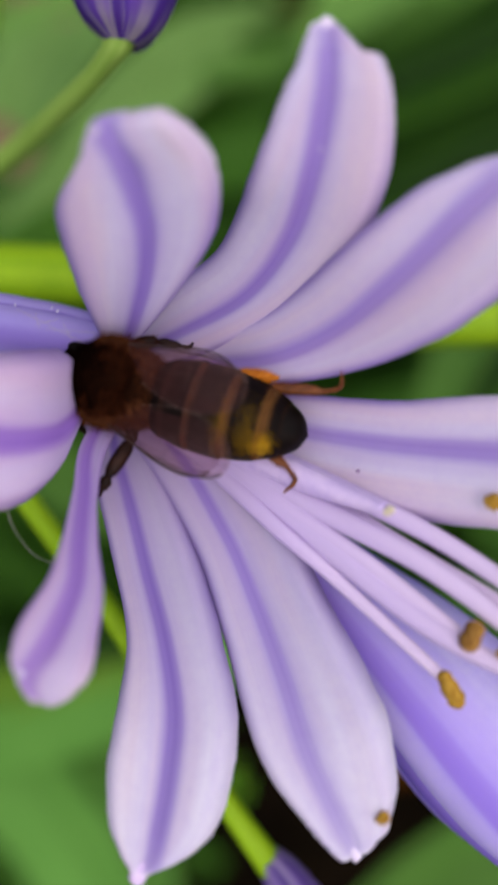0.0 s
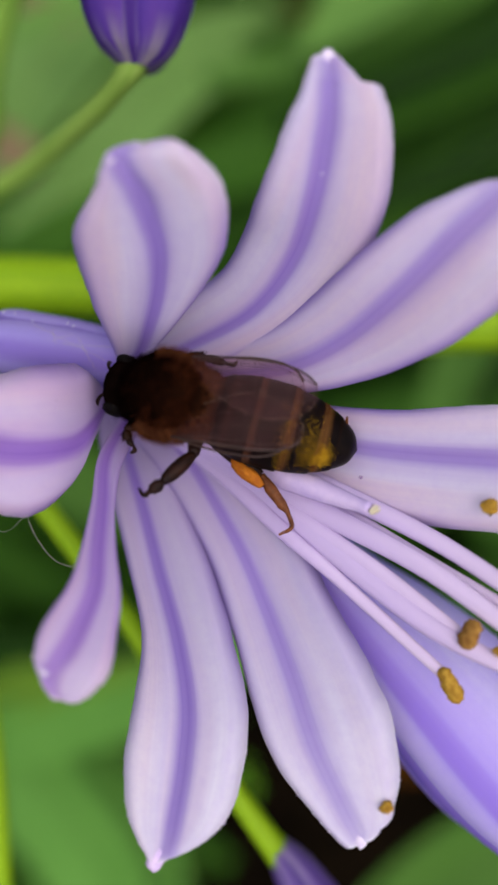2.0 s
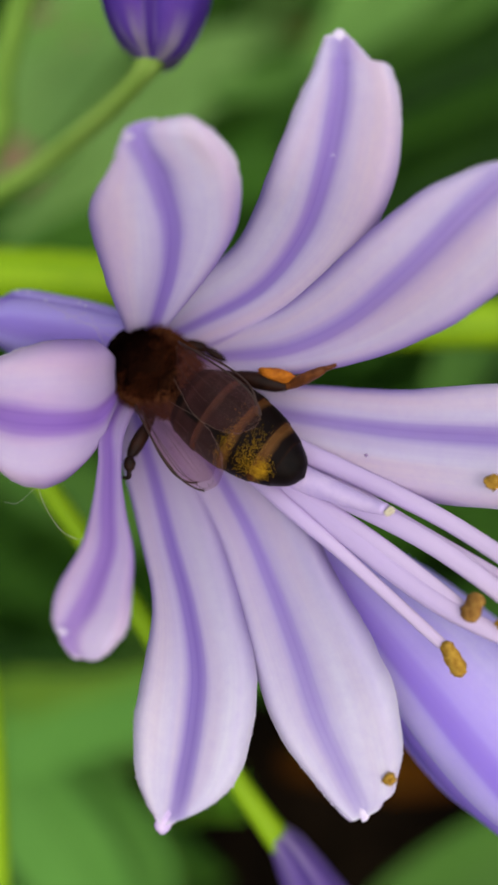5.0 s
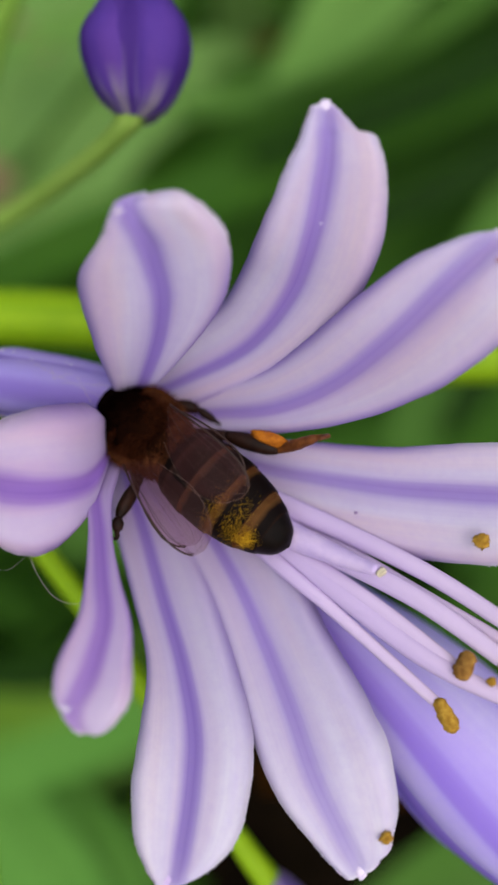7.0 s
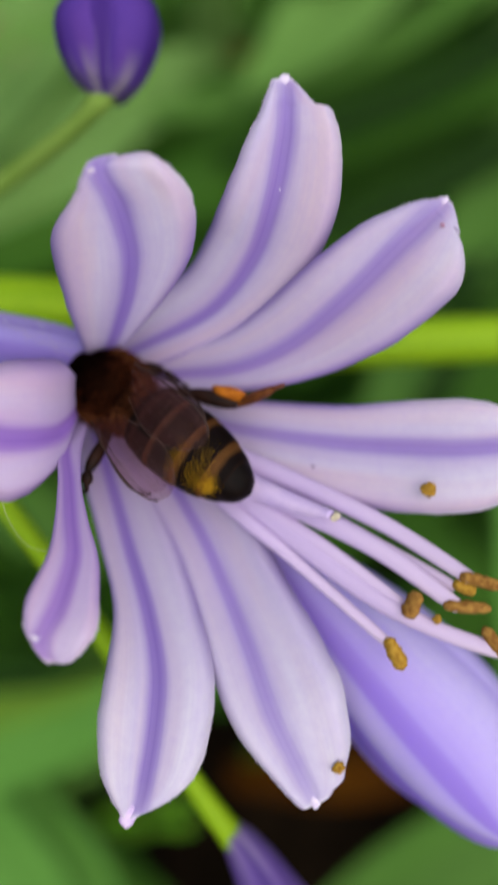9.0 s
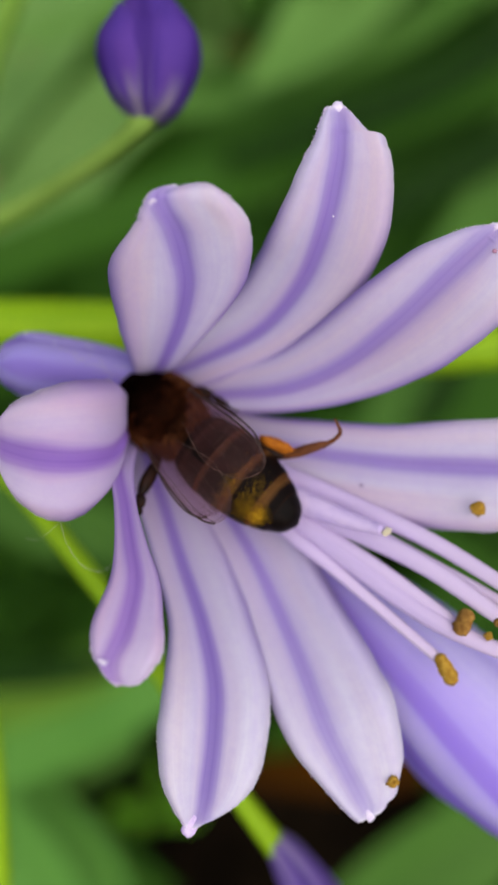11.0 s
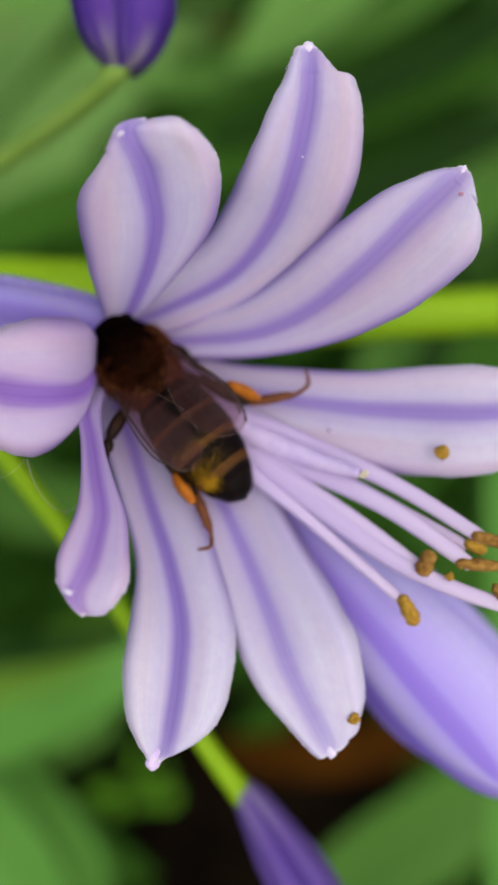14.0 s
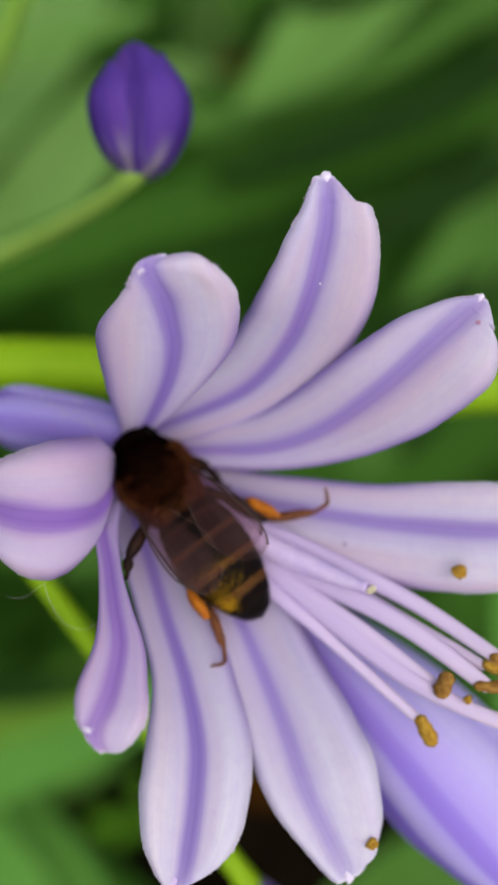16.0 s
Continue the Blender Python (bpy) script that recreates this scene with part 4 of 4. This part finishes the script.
# ---- the bee ----
# Bee space: x to the head, y to its left, z up from its back; the origin is inside the thorax.
def fur(centre, radii, count, length, seed, keep=lambda d: True, thick=0.011):
    """Short hairs that stand on a rounded body."""
    rng = random.Random(seed)
    bm = bmesh.new()
    c = Vector(centre)
    done = 0
    while done < count:
        d = Vector((rng.gauss(0, 1), rng.gauss(0, 1), rng.gauss(0, 1))).normalized()
        if not keep(d):
            continue
        done += 1
        root = c + Vector((d.x * radii[0], d.y * radii[1], d.z * radii[2])) * 0.96
        way = (d + Vector((rng.uniform(-0.9, 0.3), rng.uniform(-0.5, 0.5), rng.uniform(-0.4, 0.4)))).normalized()
        tip = root + way * length * rng.uniform(0.6, 1.2)
        side = way.orthogonal().normalized() * thick
        other = way.cross(side)
        v = [bm.verts.new(root + side), bm.verts.new(root - side * 0.5 + other * 0.87), bm.verts.new(root - side * 0.5 - other * 0.87), bm.verts.new(tip)]
        for q in ((0, 1, 3), (1, 2, 3), (2, 0, 3)):
            bm.faces.new([v[k] for k in q])
    return bm


def limb(rows, mat, parent, name, label=""):
    return part(name, tube(rows, 14, 10), mat, parent, label, shift=(0, 0, 0))


def wing(outline, name, bee, side, hinge):
    """A thin wing with veins, built from its hinge: outline as rows of (x, y leading, y trailing, z)."""
    rows = [(x, side * a, side * b, z) for x, a, b, z in outline]
    pts = spline(rows, 18)
    rings = []
    for x, a, b, z in pts:
        rings.append([Vector((x, a + (b - a) * j / 10, z + 0.06 * math.sin(j * 0.9 + x) - 0.012 * j * j * 0.3)) for j in range(11)])
    ob = part(name, grid_mesh(rings), WING if name == "forewing" else CLEAR_WING, bee, "smoky brown transparent wing", shift=(0, 0, 0))
    ob.location = Vector(hinge) * MM
    for k, r in ((0.0, 0.06), (0.12, 0.016), (0.40, 0.007), (0.66, 0.006)):
        rows = [(x, a + (b - a) * k, z + 0.02, r) for x, a, b, z in pts[:16:3]]
        part("vein", tube(rows, 18, 5), VEIN, ob, shift=(0, 0, 0))
    # thin tube along the outline, painted pale as a specular rim
    rim = [(x, b, z + 0.02, 0.006) for x, a, b, z in pts[3::3]] + [(x, a, z + 0.02, 0.006) for x, a, b, z in pts[17:14:-1]]
    if name == "forewing":
        part("wing_rim_glint", tube(rim, 30, 5), RIM_GLINT, ob, shift=(0, 0, 0))
    for i in (6, 10, 13):
        x, a, b, z = pts[i]
        part("vein", tube([(x, a, z + 0.02, 0.007), (x - 0.25, a + (b - a) * 0.35, z + 0.02, 0.007), (x - 0.1, a + (b - a) * 0.64, z + 0.02, 0.007)], 6, 5), VEIN, ob, shift=(0, 0, 0))
    return ob


def build_bee():
    bee = thing("honey_bee")
    zero = (0, 0, 0)
    thorax = part("thorax", blob((0.12, 0, 0), (2.7, 2.4, 2.05), rough=0.05), THORAX, bee, shift=zero)
    part("dark_fur", fur((0.12, 0, 0), (2.7, 2.4, 2.05), 9000, 0.44, 1, lambda d: d.x + 0.35 * noise.noise(d * 2.2) > 0.05), FUR_DARK, thorax, "short black-brown fur", shift=zero)
    part("brown_fur", fur((0.12, 0, 0), (2.7, 2.4, 2.05), 14000, 0.42, 2, lambda d: d.x + 0.5 * noise.noise(d * 2.6) - 0.5 * abs(d.y) < -0.12), FUR_BROWN, thorax, "fuzzy reddish brown fur", shift=zero)
    part("pale_fur", fur((0.12, 0, 0), (2.7, 2.4, 2.05), 4200, 0.7, 3, lambda d: d.x < 0.45 and abs(d.y) > 0.62 and d.z < 0.6), FUR_PALE, thorax, "tan fur along the sides", shift=zero)
    part("waist_fur", fur((-2.0, 0, 0.1), (0.9, 1.95, 1.6), 3600, 0.45, 6, lambda d: d.z > -0.3), FUR_PALE, thorax, "tan fur at the waist", shift=zero)
    part("scutellum", blob((-1.75, 0, 1.35), (0.62, 0.95, 0.5), (0, -20, 0), rough=0.06), THORAX, thorax, "dark shield at the rear of the thorax", shift=zero)
    head = part("head", blob((2.7, 0, -1.0), (1.05, 1.75, 1.55), (0, 25, 0), rough=0.04), CHITIN, bee, shift=zero)
    for s in (1, -1):
        part("eye", blob((2.8, s * 1.3, -1.05), (0.8, 0.5, 1.1), (0, 20, s * 12)), EYE, head, "glossy black eye", shift=zero)
        part("antenna", tube([(3.2, s * 0.4, -1.0, 0.11), (3.9, s * 0.8, -1.1, 0.10), (4.2, s * 1.2, -1.8, 0.11), (4.3, s * 1.4, -2.6, 0.10)], 14, 8), LEG, head, shift=zero)
    part("head_fur", fur((2.7, 0, -1.0), (1.05, 1.75, 1.55), 1200, 0.35, 4), FUR_DARK, head, shift=zero)
    # abdomen: six overlapping plates
    outline = spline([(0, 1.45), (0.15, 2.2), (0.32, 2.5), (0.5, 2.5), (0.65, 2.28), (0.78, 1.9), (0.89, 1.38), (0.96, 0.85), (1.0, 0.03)], 80)

    def girth(s):
        return float(np.interp(s, outline[:, 0], outline[:, 1]))

    edges = [0.0, 0.14, 0.30, 0.51, 0.71, 0.84, 1.0]
    for k in range(6):
        rings = []
        a, b = edges[k], min(1.0, edges[k + 1] + 0.02)
        for i in range(13):
            s = a + (b - a) * (i / 12 if k < 5 else math.sin(i / 12 * math.pi / 2))
            r = girth(s) * (1.0 + 0.035 * i / 12 - 0.02)
            x = -1.9 - 9.2 * s
            z = -0.15 - 1.0 * s * s
            rings.append([Vector((x, r * math.cos(q), z + r * 0.84 * math.sin(q))) for q in [2 * math.pi * j / 28 for j in range(28)]])
        part("abdomen_plate", grid_mesh(rings, True), (DARK_ABDOMEN, DARK_ABDOMEN, ABDOMEN, AMBER, REAR_AMBER, PLATE)[k], bee, "dark brown plate with an amber band" if k < 5 else "black abdomen tip", shift=zero)
    def on_back(s, q, out=1.0):
        r = girth(min(1, max(0, s))) * out
        return Vector((-1.9 - 9.2 * s, r * math.cos(q), -0.15 - s * s + r * 0.84 * math.sin(q)))
    rng = random.Random(8)
    fuzz = bmesh.new()
    for _ in range(3800):
        s, q = rng.choice((rng.uniform(0, 0.1), rng.choice((0.31, 0.52, 0.72)) + rng.uniform(0, 0.04))), rng.uniform(0.35, math.pi - 0.35)
        p = on_back(s, q)
        d = Vector((-0.8, math.cos(q) * 0.7, math.sin(q) * 0.7)).normalized()
        side = d.orthogonal().normalized() * 0.012
        fuzz.faces.new([fuzz.verts.new(p + side), fuzz.verts.new(p - side), fuzz.verts.new(p + d * rng.uniform(0.1, 0.22))])
    part("abdomen_fur", fuzz, FUR_PALE, bee, shift=zero)
    dust = bmesh.new()
    for _ in range(2700):
        pick = rng.random()
        if pick < 0.62:
            s, q = rng.gauss(0.775, 0.032), rng.gauss(0.95, 0.2)
        elif pick < 0.84:
            s, q = rng.gauss(0.675, 0.032), rng.gauss(1.25, 0.36)
        else:
            s, q = rng.gauss(0.53, 0.025), rng.gauss(1.15, 0.4)
        if 0.46 < s < 0.9:
            grain(dust, on_back(s, q, 1.025), rng.uniform(0.010, 0.026), rng)
    part("pollen_dust", dust, DUST, bee, "yellow pollen dust on the abdomen", shift=zero)
    # wings: hinged at the shoulders, folded over the back
    wings = {}
    fore = [(0, 0.2, -0.15, 0.0), (-1.3, 0.25, -1.7, 0.5), (-3.7, 0.28, -2.7, 0.9), (-5.4, 0.15, -2.65, 0.8), (-6.4, -0.2, -2.2, 0.6), (-6.9, -0.6, -1.5, 0.5), (-7.0, -0.95, -1.15, 0.5)]
    hind = [(0, 0.1, -0.2, -0.1), (-1.4, 0.3, -1.6, 0.15), (-3.8, 0.3, -2.3, 0.45), (-5.2, -0.1, -2.3, 0.4), (-5.8, -0.7, -1.8, 0.35), (-6.0, -1.2, -1.35, 0.3)]
    for key, s in (("left", 1), ("right", -1)):
        hinge = (-0.8, s * 2.05, 1.2 if s > 0 else 1.4)
        wings[key] = (wing(fore, "forewing", bee, s, hinge), wing(hind, "hindwing", bee, s, (-1.1, s * 2.1, 1.05)))
    legs = {}
    def leg(key, name, joints, radii, tint, basket=None, foot=()):
        """A leg as one part that turns at its hip, with its segments under it."""
        hip = Vector(joints[0])
        rel = [Vector(j) - hip for j in joints]
        top = limb([(*rel[0].lerp(rel[1], q), radii[0] * k) for q, k in ((0, 0.7), (0.5, 1.0), (1, 0.7))], LEG, bee, name)
        top.location = hip * MM
        a, knee, end = rel[1], rel[2], rel[3]
        limb([(*a.lerp(knee, q), radii[1] * k) for q, k in ((0, 0.6), (0.35, 1.0), (0.75, 0.95), (1, 0.5))], LEG, top, "tibia")
        way = (end - knee).normalized()
        out = Vector((0, 0, 1)).cross(way)
        toes = [Vector(q) - hip for q in foot] if foot else [end + way * 0.5 + Vector((0, 0, 0.12)), end + way * 0.7 + out * 0.35]
        line = [(*knee.lerp(end, q), radii[2] * k) for q, k in ((0, 0.6), (0.35, 1.0), (0.8, 0.85), (1, 0.45))] + [(*toes[0], 0.13), (*toes[1], 0.07)]
        tarsus = part("tarsus", tube([(*(Vector(q[:3]) - knee), q[3]) for q in line], 30, 10, ripple=0.2), TARSUS if tint else LEG, top, "red-brown jointed foot" if tint else "", shift=zero)
        tarsus.location = knee * MM
        rng = random.Random(len(key) * 7 + int(hip.y * 10))
        hair = bmesh.new()
        for n in range(260):
            i = rng.choice((0, 1, 1))
            axis = (rel[i + 1] - rel[i]).normalized()
            around = axis.orthogonal().normalized()
            around.rotate(Matrix.Rotation(rng.uniform(0, 6.28), 3, axis))
            root = rel[i].lerp(rel[i + 1], rng.uniform(0.1, 0.95)) + around * radii[i] * 0.8
            end_hair = root + (around + axis * 0.8).normalized() * rng.uniform(0.15, 0.32)
            w = axis.cross(around) * 0.02
            hair.faces.new([hair.verts.new(root + w), hair.verts.new(root - w), hair.verts.new(end_hair)])
        part("leg_hair", hair, FUR_BROWN, top, shift=zero)
        if basket:
            d = rel[2] - rel[1]
            yaw = math.degrees(math.atan2(d.y, d.x))
            part("pollen_basket", blob(Vector(basket) - hip, (1.2, 0.38, 0.45), (0, 0, yaw), rough=0.3, seed=hip.y), ORANGE, top, "orange packed pollen load", shift=zero)
        legs[key] = (top, hip, tarsus, knee, way)
    leg("hind_right", "hind_leg", [(-1.6, -1.2, -1.3), (-3.9, -3.0, -0.8), (-6.85, -4.4, -1.0), (-8.3, -7.1, -1.0)], (0.45, 0.52, 0.34), True, (-6.0, -4.55, -0.6), [(-8.35, -8.1, -0.8), (-7.5, -8.6, -0.6)])
    leg("hind_left", "hind_leg", [(-1.8, 1.2, -1.3), (-5.2, 2.6, -1.0), (-9.3, 2.5, -1.1), (-11.8, 3.2, -1.0)], (0.45, 0.52, 0.34), True, (-8.6, 2.95, -0.7), [(-12.5, 3.7, -0.9), (-12.2, 4.5, -0.8)])
    leg("mid_left", "middle_leg", [(0.2, 1.4, -1.2), (-1.7, 2.7, 0.2), (-2.3, 4.9, 0.9), (-2.8, 5.6, 0.9)], (0.46, 0.42, 0.36), False, None, [(-3.0, 5.9, 0.9), (-2.6, 6.2, 0.8)])
    leg("mid_right", "middle_leg", [(0.2, -1.3, -1.2), (-0.2, -2.5, -0.9), (-1.2, -3.0, -1.6), (-2.4, -3.1, -2.2)], (0.40, 0.38, 0.26), False)
    leg("fore_left", "front_leg", [(1.2, 1.3, -1.2), (1.95, 2.4, -0.9), (1.7, 2.95, -0.7), (1.3, 3.15, -0.7)], (0.34, 0.28, 0.18), False, None, [(1.15, 3.4, -0.7), (1.35, 3.6, -0.7)])
    leg("fore_right", "front_leg", [(1.2, -1.1, -1.3), (1.8, -1.5, -1.9), (2.4, -1.7, -2.7), (2.9, -1.6, -3.3)], (0.34, 0.30, 0.2), False)
    tagged(bee, "brown honey bee with orange pollen loads feeding in the flower", "bee")
    return bee, legs, wings


bee, legs, wings = build_bee()

# seconds, place of the thorax, heading, nose down, lean
BEE_PATH = [
    (0, -7.2, 0.5, -1.6, 165.5, 10, 0), (0.5, -6.0, 0.4, -0.2, 175, 0, 8), (1, -6.6, 0.35, 0.2, 177, -2, 12), (1.5, -6.3, -0.4, 0.5, 190, -4, 12), (2, -4.5, 0.4, 0.2, 165, -2, 8),
    (2.5, -7.05, 0.25, -1.4, 167, 10, 4), (3, -7.5, 0.05, -2.0, 165, 14, 6), (3.2, -7.3, 0.1, -2.2, 163, 14, 6), (4.2, -6.6, 0.4, -2.4, 154, 15, 3), (5.3, -6.3, 0.7, -2.4, 144, 15, 0),
    (6, -6.2, 0.6, -2.3, 143, 16, 0), (7, -6.3, 0.7, -2.3, 142, 16, 0), (8, -6.3, 0.4, -2.3, 144, 19, 0), (9, -6.4, 0.5, -2.3, 144, 19, 0), (10.2, -6.4, 0.4, -2.2, 142, 17, 0),
    (11.5, -6.3, 0.4, -2.1, 140, 18, 0), (12.5, -6.15, 0.35, -2.1, 138.5, 18, 0), (13.5, -6.1, 0.0, -2.1, 131, 11, 0), (14.5, -6.0, -0.1, -2.0, 129, 10, 0), (15.5, -5.8, -0.2, -2.0, 128, 9, 0), (16, -5.8, -0.1, -2.0, 128, 9, 0)]

# per leg: seconds, shift of its hip forward, left and up, and turn about its hip
LEG_PATHS = {
    "hind_right": [(0, -0.7, 0.6, 0, -18), (0.4, 1.5, 1.6, -0.3, -30), (2.0, 1.5, 1.6, -0.3, -30), (2.5, 0.6, 1.5, -0.1, -12), (3.2, -0.4, 2.2, -0.2, -2), (5.5, 0, 0, 0, -4), (9.2, 0, 0, 0, -4), (11.4, -0.5, 1.0, 0, -8), (12.0, -0.4, 0.9, 0, -8), (12.5, -0.2, 0.7, 0, -8), (13.5, 0.4, 0.3, 0, 0), (16, 0.5, 0.3, 0, 0)],
    "hind_left": [(0, 1.0, -2.6, -0.3, -8), (0.5, 2.0, -2.8, 0, -26), (1.5, 2.0, -2.8, 0, -26), (2.0, 2.0, -2.6, 0, -24), (2.5, 5.2, -1.0, -0.3, -4), (3.2, 5.0, -1.0, -0.4, 4), (5.5, 2.4, -1.8, -0.4, 12), (11.6, 2.4, -1.8, -0.4, 12), (12.0, 0.9, -0.1, 0, -9), (12.6, 0.6, -0.3, 0, -8), (13.5, 0.3, -0.5, 0.2, -3), (14.5, 0.45, -0.55, 0.5, -2), (16, 0.65, -0.5, 0.5, -2)],
    "mid_left": [(0, -1.0, -0.7, 0, -28), (0.5, -2.6, -1.1, 0, -52), (1.5, -2.9, -1.2, 0, -56), (2, -2.0, -0.9, 0, -46), (2.5, -0.6, -0.8, 0, -22), (3.2, -0.3, -0.5, 0, -12), (5.4, 0, 0, 0, 0), (9.2, 0, 0, 0, 2), (11.5, 0, 0, 0, 6), (13.5, 0, 0, 0.3, 12), (16, 0, 0, 0.3, 13)],
}


# turn and tilt of the feet about their knees, and roll about their own length
FOOT_PATHS = {
    "hind_right": [(0, -34, 0, 30), (0.5, -20, 0, 30), (2.0, -20, 0, 30), (2.5, -40, -20, 40), (3.2, -30, -40, 50), (5.4, -4, -34, 75), (9.2, -6, -34, 75), (10.4, -2, -20, 40), (11.4, 0, -8, 8), (12, 0, 0, 0), (16, 0, 0, 0)],
    "mid_left": [(0, -20, 0, 0), (0.5, -28, 0, 0), (2.0, -28, 0, 0), (2.5, -10, 0, 0), (5.4, 0, 0, 0), (16, 0, 0, 0)],
}

# outward turn of the wings, left and right
WING_PATH = [(0, 14, 4), (0.4, -6, 12), (1.5, -8, 16), (2, -6, 8), (2.5, 20, 2), (3.2, 29, 0), (5.5, 18, 0), (9.2, 17, 0), (11.4, 11, 3), (12.2, 6, 6), (13.5, 3, 12), (16, 2, 14)]

# tepals and the style shift while the bee turns about: seconds and millimetres, and turn
SHIFTS = {
    "lower_left": [(0, 1.4, -0.3, -9), (1.5, 1.6, -0.4, -10), (3.2, 1.3, -0.2, -8), (5.3, 0.7, 0, -4), (6.2, 0.5, 0, -2.5), (9.2, 0.4, 0, -2), (11.4, 0.2, 0, -1), (16, 0.1, 0, 0)],
    "bottom": [(0, -0.2, -0.2, 0), (3.2, -0.2, -0.1, 0), (5.3, 0.05, 0.3, 0), (9.2, 0.1, 0.4, 0), (11.4, 0.15, 0.75, 0), (16, 0.2, 0.75, 0)],
    "top": [(0, 0, -0.4, 0), (3.2, 0, -0.4, 0), (5.3, 0, -0.1, 0), (16, 0, 0, 0)],
    "left": [(0, -0.7, 0, 0), (3.2, -0.7, 0, 0), (5.3, -0.2, 0, 0), (9.2, -0.15, 0, 0), (11.4, -0.2, 0.25, 0), (16, -0.25, 0.3, 0)],
    "style": [(0, 0, 0.24, 0), (1, -0.8, 0.5, 0), (1.5, -0.9, 0.65, 0), (3.2, -0.55, -0.2, 0), (5.3, -0.3, -0.95, 0), (9.2, -0.3, -0.85, 0), (11.4, -0.35, -0.5, 0), (12.5, -0.35, -0.35, 0), (13.5, 0.3, -0.65, 0), (14.5, 0.4, -0.58, 0), (15.5, 0.4, -0.45, 0), (16, -0.2, -0.3, 0)],
}


# the bud sways a little: seconds and millimetres
BUD_PATH = [(0, -0.4, 0.75), (1, -0.3, 0.75), (3.2, 0, 0.8), (5.3, 0.1, 0.5), (9.2, 0, 0.3), (11.4, 0, 0.1), (16, 0, -0.1)]


def motions():
    walk(bee, [(t, local(x, y, z, lean, nose, head)) for t, x, y, z, head, nose, lean in BEE_PATH])
    for key, rows in LEG_PATHS.items():
        ob, hip = legs[key][:2]
        walk(ob, [(t, pose(*((hip + Vector((x, y, z))) * MM), 0, 0, turn)) for t, x, y, z, turn in rows])
    for key, rows in FOOT_PATHS.items():
        ob, knee, way = legs[key][2:]
        walk(ob, [(t, pose(*(knee * MM), tilt, 0, turn) @ Matrix.Rotation(radians(roll), 4, way)) for t, turn, tilt, roll in rows])
    for key, side, more in (("left", 1, 0), ("right", -1, 0)):
        for ob, extra in zip(wings[key], (0, 4)):
            at = ob.location.copy()
            walk(ob, [(t, pose(*at, 0, 0, -side * ((left if side > 0 else right) + extra))) for t, left, right in WING_PATH])
    walk(swaying_stalk, [(t, local(HUB[0], HUB[1] - 5.17 * k, HUB[2], 0, 0, 2.6 * k)) for t, k in ((0, 0), (7.5, 0), (9.2, 0.45), (11.4, 0.95), (16, 1))])
    walk(swaying_bud, [(t, local(-8.0 + x, 22.0 + y, -8.5)) for t, x, y in BUD_PATH])
    for key, rows in SHIFTS.items():
        walk(MOVING[key], [(t, pose(x * MM, y * MM, 0, 0, 0, turn)) for t, x, y, turn in rows])


motions()
